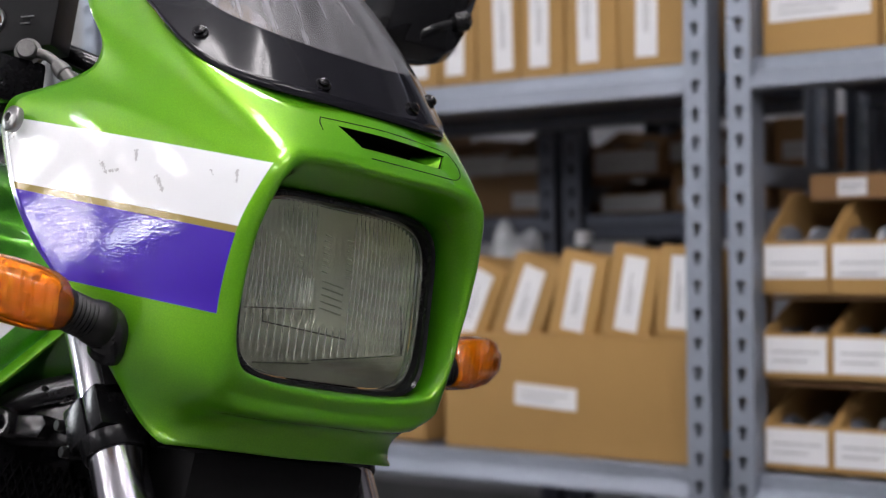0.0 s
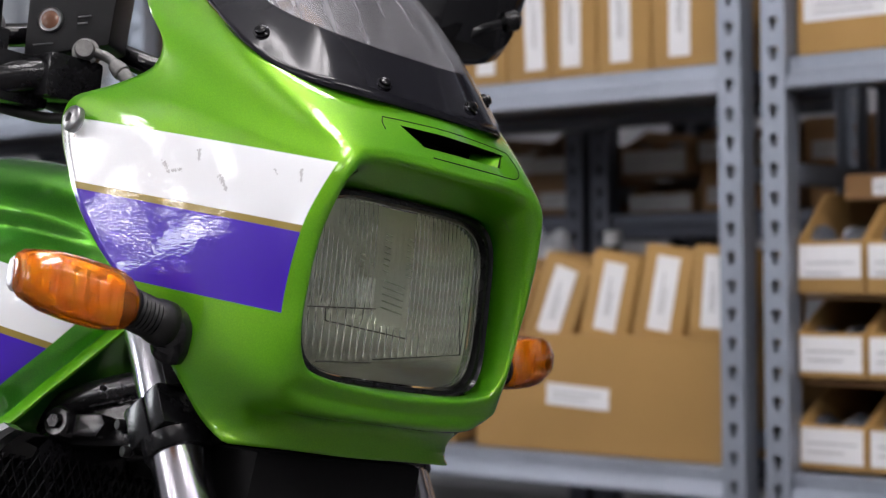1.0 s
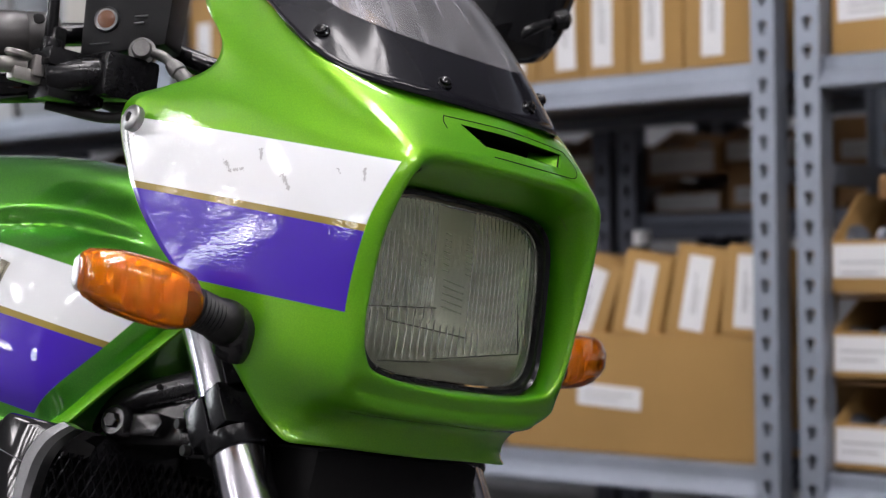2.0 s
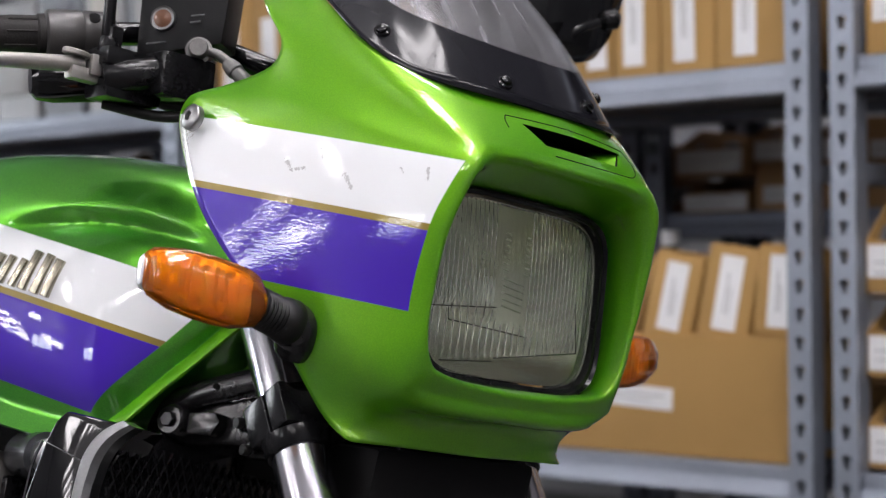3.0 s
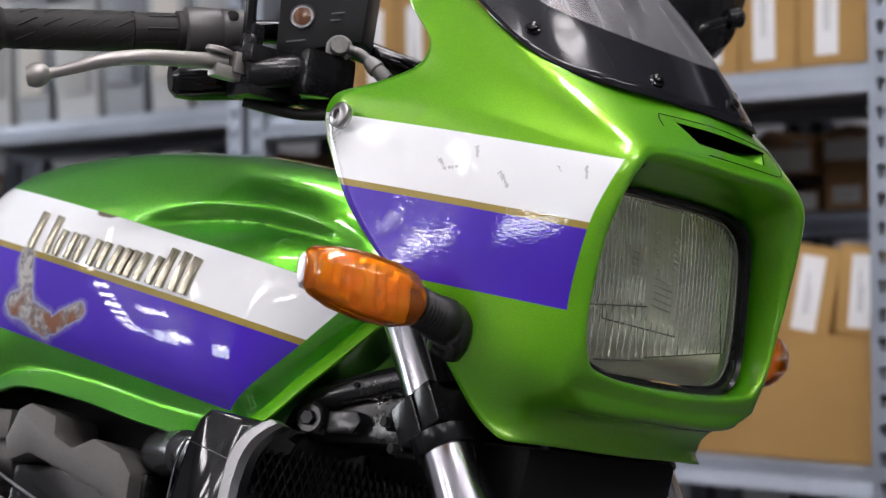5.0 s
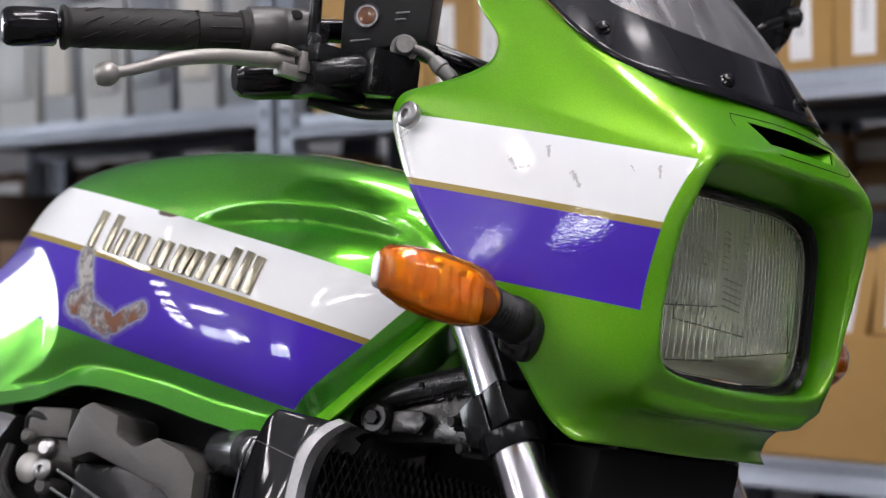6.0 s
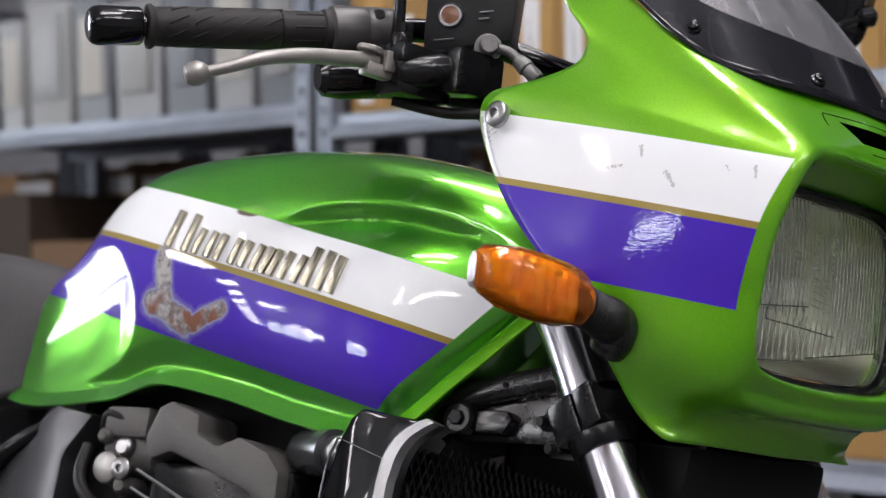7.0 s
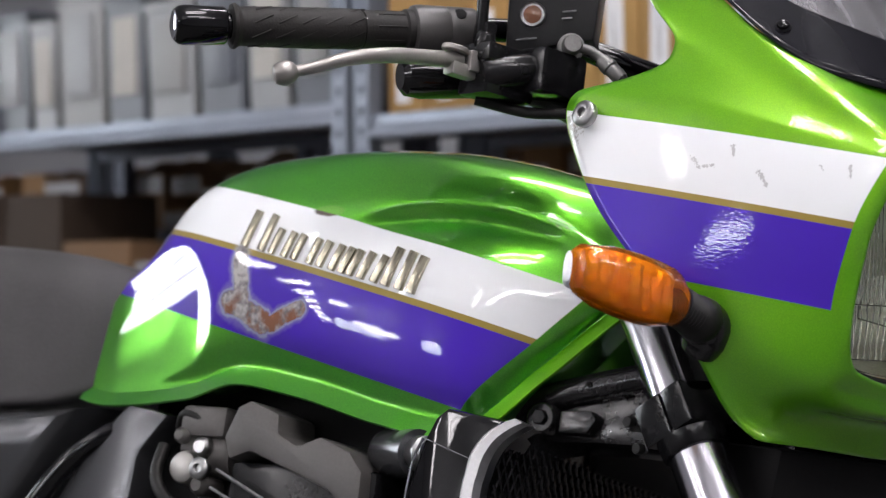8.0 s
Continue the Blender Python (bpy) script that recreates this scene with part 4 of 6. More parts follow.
def cut_vent(ob):
    """Cuts the air slot through the nose."""
    bm = bmesh.new()
    prism(bm, ((-0.044, 0.1570), (0.078, 0.1570), (0.062, 0.1415), (-0.027, 0.1415)), 0.09, 0.17, "yz")
    bmesh.ops.recalc_face_normals(bm, faces=bm.faces)
    me = bpy.data.meshes.new("cutter")
    bm.to_mesh(me)
    bm.free()
    cutter = new("cutter", me)
    cutter.matrix_basis = FRONT
    mod = ob.modifiers.new("shell", "SOLIDIFY")
    mod.thickness, mod.offset = 0.0016, -1
    ob.data.materials.append(PLASTIC)  # unpainted black inside
    mod.material_offset = 1
    cut = ob.modifiers.new("slot", "BOOLEAN")
    cut.object, cut.operation, cut.solver = cutter, "DIFFERENCE", "EXACT"
    bpy.context.view_layer.update()
    graph = bpy.context.evaluated_depsgraph_get()
    done = bpy.data.meshes.new_from_object(ob.evaluated_get(graph))
    ob.modifiers.clear()
    ob.data = done
    bpy.data.objects.remove(cutter)


bm = fairing_mesh()
fairing = part("fairing", bm, PAINT_F, BIKE, "glossy lime green fairing with white, gold and purple stripes and stone chips", at=FRONT, sharp=60)
bpy.context.view_layer.update()


def on_nose(y, u):
    """Place on the front of the fairing."""
    hit, place, _, _ = fairing.ray_cast(Vector((0.4, y, u)), Vector((-1, 0, 0)))
    return place if hit else Vector((0.13, y, u))


SEAM_LINES = [[on_nose(y, u) for y, u in line] for line in (
    [(-0.058 + 0.0145 * k, 0.1615 + 0.001 * math.sin(k * 0.31)) for k in range(11)],
    [(-0.058, 0.1615), (-0.061, 0.1560), (-0.061, 0.1500)],
    [(-0.020 + 0.012 * k, 0.1340) for k in range(8)] + [(0.076, 0.1350), (0.085, 0.1395), (0.090, 0.146), (0.091, 0.153), (0.087, 0.1615)])]
rim = [(-0.046 + 0.0127 * k, 0.1585) for k in range(11)] + [(0.0645 - 0.0096 * k, 0.1400) for k in range(11)]
DUCT_RIM = [on_nose(y, u) for y, u in rim]
end_top, end_low = on_nose(0.0755, 0.1560) + Vector((-0.002, 0, 0)), on_nose(0.0605, 0.1425) + Vector((-0.002, 0, 0))
cut_vent(fairing)

# air slot: dark duct, lower lip and the seam of its surround
bm = bmesh.new()
loft(bm, [[p + Vector((-0.0032, 0, 0)) for p in DUCT_RIM], [p + Vector((-0.040, 0, 0)) for p in DUCT_RIM]], caps=False)
back_wall = [bm.verts.new(p + Vector((-0.0395, 0, 0))) for p in DUCT_RIM]
bm.faces.new(back_wall)
part("duct", bm, DARK, fairing, "black air duct")
bm = bmesh.new()
run = Vector((-0.016, -0.020, 0.0))
loft(bm, [[p, p + run, p + run + Vector((-0.003, 0.002, 0)), p + Vector((-0.003, 0.002, 0))] for p in (end_low, end_low.lerp(end_top, 0.5), end_top)])
part("duct_end", bm, PAINT_F, fairing, "green turned-in end of the air slot")
bm = bmesh.new()
for line in SEAM_LINES:
    tube(bm, line, 0.00048, 6, 3)
part("seam", bm, DARK, fairing)


def socket_bolt(bm_list, place, normal, r):
    p, n = Vector(place), Vector(normal).normalized()
    turned(bm_list, p - n * 0.004, p + n * 0.0050, ((0, r), (0.58, r), (0.66, r * 0.97), (0.74, r * 0.86), (0.92, r * 0.62), (0.94, r * 0.40), (0.88, r * 0.34), (0.50, r * 0.31)), 28)


bm = bmesh.new()
socket_bolt(bm, (-0.086, -0.2175, 0.1405), (0.10, -0.97, 0.12), 0.0112)
part("fairing_bolt", bm, STEEL, fairing, "large dull steel socket bolt with washer")
bm = bmesh.new()
socket_bolt(bm, (-0.086, 0.2175, 0.1405), (0.10, 0.97, 0.12), 0.0112)
part("fairing_bolt", bm, STEEL, fairing, "large dull steel socket bolt with washer")

# windscreen: lower edge follows the nose, upper edge sweeps back
LOWER = ((0.0, 0.115, 0.0, 0.1765), (0.2, 0.111, 0.05, 0.1775), (0.36, 0.0965, 0.086, 0.1805), (0.5, 0.068, 0.1135, 0.1885), (0.66, 0.0355, 0.1367, 0.2095), (0.83, -0.029, 0.153, 0.262), (1.0, -0.090, 0.166, 0.300))
UPPER = ((0.0, -0.075, 0.0, 0.372), (0.2, -0.078, 0.032, 0.371), (0.36, -0.086, 0.058, 0.366), (0.5, -0.096, 0.081, 0.358), (0.66, -0.103, 0.104, 0.345), (0.83, -0.108, 0.128, 0.328), (1.0, -0.110, 0.152, 0.312))


def screen_point(a, v, lift=0.0):
    ks = [-q[0] for q in LOWER[:0:-1]] + [q[0] for q in LOWER]
    def line(rows, c):
        sg = -1 if c == 2 else 1
        return float(pchip(ks, [sg * q[c] for q in rows[:0:-1]] + [q[c] for q in rows], a))
    lo, hi = Vector([line(LOWER, c) for c in (1, 2, 3)]), Vector([line(UPPER, c) for c in (1, 2, 3)])
    p = lo.lerp(hi, v)
    swell = math.sin(math.pi * v) * (1 - abs(a) ** 3)
    return p + Vector((0.010 * swell, 0.0, 0.012 * swell)) + Vector((0.7, a * 0.8, 0.6)) * lift


bm = bmesh.new()
uv = bm.loops.layers.uv.new("panel")
cols, rows_ = 64, 22
grid = [[bm.verts.new(screen_point(-1 + 2 * i / cols, -0.022 + 1.022 * j / rows_, 0.0022)) for i in range(cols + 1)] for j in range(rows_ + 1)]
for j in range(rows_):
    for i in range(cols):
        ids = ((j, i), (j, i + 1), (j + 1, i + 1), (j + 1, i))
        face = bm.faces.new([grid[a][b] for a, b in ids])
        for lp, (a, b) in zip(face.loops, ids):
            lp[uv].uv = (abs(-1 + 2 * b / cols), a / rows_)
screen = part("windscreen", bm, TINT, BIKE, "smoked acrylic windscreen with a black printed border", at=FRONT, sharp=80)
mod = screen.modifiers.new("shell", "SOLIDIFY")
mod.thickness, mod.offset = 0.0016, 1
for a, v in ((-0.195, 0.050), (0.205, 0.060), (-0.60, 0.115), (0.60, 0.115)):
    c = screen_point(a, v, 0.005)
    n = Vector((0.72, 0.9 * a * 1.6, 0.58)).normalized()
    bm = bmesh.new()
    turned(bm, c - n * 0.004, c + n * 0.0045, ((0, 0.0068), (0.5, 0.0068), (0.62, 0.0050), (0.85, 0.0046), (1.0, 0.0028)), 16)
    part("screen_screw", bm, BLACK_GLOSS, screen, "black cross-head screw")

# headlight
LC, LH, LW = 0.0255, 0.0715, 0.0925


def pillow(a, rx, rz, power=5.4):
    c, s = math.cos(a), math.sin(a)
    return math.copysign(abs(c) ** (2 / power), c) * rx, math.copysign(abs(s) ** (2 / power), s) * rz


lamp = part("headlight", (lambda b: (loft(b, [[(f, y * k, LC + z * k) for y, z in (pillow(2 * math.pi * i / 72, LW + 0.006, LH + 0.005) for i in range(72))] for f, k in ((0.100, 1.02), (0.097, 1.0), (0.097, 0.965), (0.080, 0.95), (0.080, 1.05), (0.100, 1.02))], caps=False), b)[1])(bmesh.new()),
            BLACK, BIKE, "rectangular headlight with ribbed glass and black rubber rim", at=FRONT)
bm = bmesh.new()
loft(bm, [[(0.080 - 0.098 * (1 - k * k), y * k, LC + z * k) for y, z in (pillow(2 * math.pi * i / 72, LW, LH, 5.4 - 3.0 * (1 - k)) for i in range(72))] for k in (1.0, 0.94, 0.85, 0.72, 0.58, 0.42, 0.26, 0.12)], caps=False)
part("reflector", bm, REFLECTOR, lamp, "silver reflector bowl, browner towards its foot")
bm = bmesh.new()
turned(bm, (-0.018, 0, LC), (0.048, 0, LC), ((0, 0.012), (0.2, 0.012), (0.25, 0.010), (0.45, 0.015), (0.75, 0.017), (0.9, 0.014), (1, 0.006)), 24)
part("bulb", bm, SILVERED, lamp, "capped headlight bulb")
bm = bmesh.new()


def flute(y, z):
    """Depth of the moulded ribs on the inner face of the glass."""
    step_low = -0.028 + (y + 0.020) * 0.16  # upper edge of the plain foot
    if z < min(step_low, -0.026 if y < -0.020 else 1.0):
        return 0.0
    if z < 0.004 - 0.06 * (y + 0.09) and y < 0.035:
        return 0.0017 * abs(math.sin(y * math.pi / 0.0072 + z * 16))
    if z < 0.012 and y < -0.022:
        return 0.0016 * abs(math.sin(y * math.pi / 0.0085))
    if -0.024 < y < 0.014:
        return 0.0003 * abs(math.sin(y * math.pi / 0.0064))
    return 0.0013 * abs(math.sin(y * math.pi / 0.0047))


nu, nv = 440, 44
front, back = [], []
for j in range(nv + 1):
    fr, bk = [], []
    for i in range(nu + 1):
        a, b = -1 + 2 * i / nu, -1 + 2 * j / nv
        pa = 5.4
        shrink = 1.0 / max(1e-6, (abs(a) ** pa + abs(b) ** pa) ** (1 / pa)) * max(abs(a), abs(b)) if (a or b) else 1.0
        y, z = a * LW * shrink, LC + b * LH * shrink
        dome = 0.0075 * (1 - 0.55 * (y / LW) ** 2 - 0.45 * ((z - LC) / LH) ** 2)
        rim = 1 - max(abs(a), abs(b)) ** 12
        fr.append(bm.verts.new((0.090 + dome, y, z)))
        bk.append(bm.verts.new((0.0855 + dome - flute(y, z) * rim, y, z)))
    front.append(fr), back.append(bk)
for j in range(nv):
    for i in range(nu):
        bm.faces.new((front[j][i], front[j][i + 1], front[j + 1][i + 1], front[j + 1][i]))
        bm.faces.new((back[j][i], back[j + 1][i], back[j + 1][i + 1], back[j][i + 1]))
for i in range(nu):
    bm.faces.new((front[0][i], back[0][i], back[0][i + 1], front[0][i + 1])), bm.faces.new((front[nv][i + 1], back[nv][i + 1], back[nv][i], front[nv][i]))
for j in range(nv):
    bm.faces.new((front[j + 1][0], back[j + 1][0], back[j][0], front[j][0])), bm.faces.new((front[j][nu], back[j][nu], back[j + 1][nu], front[j + 1][nu]))
glass = part("glass", bm, GLASS, lamp, "clear ribbed headlight glass, slightly dusty", sharp=70)
glass.visible_shadow = False
# moulded lines and the plain lettering block on the glass
def moulded(pts, r, steps, material=None):
    bm = bmesh.new()
    tube(bm, pts, r, 6, steps)
    part("moulded_line", bm, material or GLASS, glass)


# steps in the clear glass drawn as dark tubes, their shade in the colour
for p, q in (((-0.089, 0.0040), (-0.023, 0.0110)), ((-0.072, 0.0050), (-0.071, -0.0050)), ((-0.071, -0.0050), (0.014, -0.0090)), ((-0.020, -0.0300), (0.078, -0.0145)), ((0.078, -0.0145), (0.071, 0.0270)), ((-0.076, -0.0380), (-0.022, -0.0330))):
    moulded([(0.0925 + 0.0050 * (1 - (y / LW) ** 2), y, z) for y, z in (p, ((p[0] + q[0]) / 2, (p[1] + q[1]) / 2), q)], 0.0006, 3, STEP_SHADE)
for k in range(5):
    z = 0.010 + 0.0055 * k
    moulded([(0.0978, -0.018, z + 0.003), (0.0978, 0.004, z)], 0.0007, 2)
for k in range(7):
    for y in ((-0.045, -0.020, 0.005) if k < 3 else (-0.02, 0.004)):
        moulded([(0.0972, y, 0.043 + 0.005 * k), (0.0972, y + 0.006, 0.042 + 0.005 * k)], 0.0006, 1)
# rubber shroud closing the gap between glass and fairing
bm = bmesh.new()
loft(bm, [[(f, y * k, LC + z * k) for y, z in (pillow(2 * math.pi * i / 72, LW + 0.014, LH + 0.007, 4.6) for i in range(72))] for f, k in ((0.088, 0.97), (0.086, 1.03), (0.060, 1.10))], caps=False)
part("shroud", bm, BLACK, lamp)


# turn signals
def signal_outline(d, h):
    """Section of the amber lens: flat front, chamfered top, rounded back."""
    corners = ((1.0, 0.30), (0.50, 0.92), (-0.55, 1.0), (-1.0, 0.62), (-1.0, -0.62), (-0.6, -1.0), (0.55, -0.92), (1.0, -0.50))
    out = []
    n = len(corners)
    for k in range(n):
        p, c, q = (Vector((*corners[(k + j) % n], 0)) for j in (-1, 0, 1))
        a, b = c.lerp(p, 0.16), c.lerp(q, 0.16)
        for t in (0.0, 0.33, 0.67, 1.0):
            v = a.lerp(c, t).lerp(c.lerp(b, t), t)
            out.append((v.x * d, v.y * h))
    return out


def signal(side, shift):
    def at(f, w, u):
        return (f, side * (0.2520 + (w - 0.2525) * 0.89 + shift), u)
    rows = ((0.2995, 0.0020, 0.0085, 0.0060), (0.2975, 0.0022, 0.0138, 0.0110), (0.291, 0.0038, 0.0188, 0.0160), (0.272, 0.0090, 0.0240, 0.0205), (0.250, 0.0155, 0.0256, 0.0220), (0.232, 0.0210, 0.0252, 0.0222),
            (0.219, 0.0250, 0.0240, 0.0212), (0.211, 0.0272, 0.0215, 0.0190), (0.206, 0.0285, 0.0165, 0.0150))
    bm = bmesh.new()
    rings = []
    for w, f, h, d in rows:
        drop = 0.002 - 0.014 * (0.3 - w) / 0.09
        rings.append([at(f + x, w, drop + z) for x, z in signal_outline(d, h)])
    loft(bm, rings)
    body = part("turn_signal", bm, AMBER, BIKE, "amber turn signal on a black rubber stalk", at=FRONT, sharp=30)
    bm = bmesh.new()
    rings = []
    cols = [r[0] for r in rows]
    for k, w in enumerate(np.linspace(0.2935, 0.213, 44)):
        f, h, d = (float(pchip(cols[::-1], [r[c] for r in rows[::-1]], w)) for c in (1, 2, 3))
        drop = 0.002 - 0.014 * (0.3 - w) / 0.09
        ring = []
        for i in range(48):
            x, z = pillow(2 * math.pi * i / 48, d * 0.84, h * 0.86, 4)
            cell = (0.0008 * abs(math.sin(k * 0.62)) + 0.0042 * max(0.0, noise.noise(Vector((k * 0.33, i * 0.27, side))))) if x > 0.2 * d else 0.0
            ring.append(at(f - 0.004 + x * 0.62 - cell, w, drop + z))
        rings.append(ring)
    loft(bm, rings)
    part("reflector", bm, BRIGHT_FOIL, body, "bright faceted reflector", sharp=15)
    bm = bmesh.new()
    rings = []
    for w, f, k in ((0.3010, -0.0010, 0.34), (0.3002, -0.0020, 0.56), (0.295, -0.005, 0.74), (0.280, -0.0085, 0.86), (0.279, -0.0080, 0.4)):
        rings.append([at(f + x * 0.42 - 0.004, w, z) for x, z in (pillow(2 * math.pi * i / 28, 0.019 * k, 0.0185 * k, 3.4) for i in range(28))])
    loft(bm, rings)
    part("back_shell", bm, SILVERED, body, "silvered signal back")
    bm = bmesh.new()
    profile = [(0.0, 0.0120), (0.06, 0.0165)]
    for k in range(6):
        profile += [(0.10 + 0.085 * k, 0.0165), (0.14 + 0.085 * k, 0.0150)]
    profile += [(0.64, 0.0178), (0.86, 0.0190), (0.97, 0.0165), (1.0, 0.010)]
    turned(bm, at(0.0275, 0.209, -0.014), at(0.0250, 0.158, -0.0245), profile, 28)
    part("stalk", bm, RUBBER, body, "ribbed black rubber stalk")
    bm = bmesh.new()
    tube(bm, [at(0.0260, 0.172, -0.0200), at(0.0240, 0.156, -0.0250), at(0.0180, 0.149, -0.0340), at(0.0100, 0.146, -0.0440)], 0.018, 20, 6, (0.0150, 0.0195, 0.0190, 0.0150))
    part("elbow", bm, FRAME_BLACK, body, "black elbow clamped to the fork")
    return body


signal(-1, 0.0), signal(1, -0.017)

# forks: tubes raked back, clamped in the lower yoke
RAKE = Vector((-0.529, 0, 0.848)).normalized()


def fork_at(side, u):
    base = Vector((-0.012, side * 0.121, -0.124))
    return base + RAKE * ((u + 0.124) / RAKE.z)


def fork_frame(side, u):
    """Pose whose z axis runs up the fork tube."""
    return axes(fork_at(side, u), (RAKE.z, 0, -RAKE.x), (0, 1, 0), RAKE)


def on_frame(bm, m):
    bmesh.ops.transform(bm, matrix=m, verts=bm.verts)
    return bm


for side in (-1, 1):
    bm = bmesh.new()
    rod(bm, fork_at(side, -0.34), fork_at(side, 0.02), 0.0238, 32)
    leg = part("fork_tube", bm, FORK_CHROME, BIKE, "polished chrome fork tube", at=FRONT)
    bm = bmesh.new()
    turned(bm, fork_at(side, -0.62), fork_at(side, -0.26), ((0, 0.02), (0.05, 0.031), (0.9, 0.031), (0.93, 0.034), (1, 0.030)), 28)
    part("slider", bm, ALLOY, leg, "grey alloy fork slider")
    at_clamp = fork_frame(side, -0.096)
    for x0, x1, name in ((-0.027, 0.0025, "fork_clamp"), (0.0040, 0.026, "clamp_cap")):
        bm = bmesh.new()
        box(bm, x0, -0.027, -0.0185, x1, 0.027, 0.0185, 0.0030)
        part(name, on_frame(bm, at_clamp), BLACK, leg, "black cast fork clamp")
    for z in (-0.013, 0.012):
        bm = bmesh.new()
        box(bm, -0.042, -0.022, z - 0.006, -0.029, 0.008, z + 0.006, 0.002)
        part("clamp_lug", on_frame(bm, at_clamp), BLACK, leg)
        bm = bmesh.new()
        rod(bm, (-0.036, -0.028, z), (-0.036, -0.012, z), 0.0048, 12)
        part("pinch_bolt", on_frame(bm, at_clamp), RUBBER, leg, "black pinch bolt")
    bm = bmesh.new()
    turned(bm, (0, 0, -0.034), (0, 0, -0.019), ((0, 0.0262), (0.1, 0.0275), (1, 0.0290)), 28)
    part("clamp_collar", on_frame(bm, at_clamp), BLACK, leg)
    # stay wrapped round the front of the tube, carrying the signal
    bm = bmesh.new()
    rings = []
    for z, grow in ((0.016, 1.0), (0.050, 1.0), (0.078, 1.10), (0.098, 1.25)):
        arc = [radians(-110 + 145 * k / 12) for k in range(13)]
        line = [(0.0320 * grow * math.cos(t), side * 0.0312 * grow * math.sin(t), z) for t in arc]
        line += [(0.0248 * math.cos(t), side * 0.0248 * math.sin(t), z) for t in arc[::-1]]
        rings.append(line)
    loft(bm, rings)
    part("headlight_stay", on_frame(bm, at_clamp), FRAME_BLACK, leg, "black headlight stay clamped round the fork tube")
bm = bmesh.new()
a, b = fork_at(-1, -0.098), fork_at(1, -0.098)
loft(bm, [[(p.x - 0.028 * k - 0.012, p.y, p.z - 0.016), (p.x + 0.012, p.y, p.z - 0.016), (p.x + 0.012, p.y, p.z + 0.016), (p.x - 0.028 * k - 0.012, p.y, p.z + 0.016)] for p, k in ((a, 0.6), (a.lerp(b, 0.3), 1.8), (a.lerp(b, 0.7), 1.8), (b, 0.6))])
part("lower_yoke", bm, BLACK, BIKE, "black lower fork yoke", at=FRONT)
bm = bmesh.new()
box(bm, -0.07, -0.075, -0.10, 0.055, 0.085, -0.085, 0.006)
box(bm, -0.02, -0.05, -0.20, 0.03, 0.05, -0.10, 0.01)
rod(bm, (-0.02, 0.03, -0.14), (0.0, 0.075, -0.20), 0.010)
rod(bm, (0.01, -0.04, -0.13), (0.005, -0.085, -0.19), 0.009)
bracket = part("headlight_bracket", bm, BLACK, BIKE, "black headlight bracket and hoses under the fairing", at=FRONT)
# block added to keep the gap between the fork legs dark
bm = bmesh.new()
prism(bm, ((-0.060, -0.112), (0.045, -0.112), (0.030, -0.20), (0.045, -0.36), (-0.055, -0.36)), -0.085, 0.095, "xz", 0.008)
part("inner_shield", bm, DARK, bracket, "dark block added to fill the gap between the fork legs")

# handlebar, right side
BAR0, BAR1 = Vector((-0.336, -0.466, 0.181)), Vector((-0.266, -0.272, 0.2175))
AX = (BAR1 - BAR0).normalized()
bm = bmesh.new()
inner = BAR1 + AX * 0.12
tube(bm, [BAR0 + AX * 0.02, BAR1, inner, (-0.155, -0.09, 0.215), (-0.135, 0.0, 0.205), (-0.155, 0.09, 0.215), (inner.x, -inner.y, inner.z), (BAR1.x, -BAR1.y, BAR1.z), (BAR0.x + AX.x * 0.02, -BAR0.y - AX.y * 0.02, BAR0.z + AX.z * 0.02)], 0.011, 16, 6)
bar = part("handlebar", bm, BLACK_GLOSS, BIKE, "black tubular handlebar", at=FRONT)


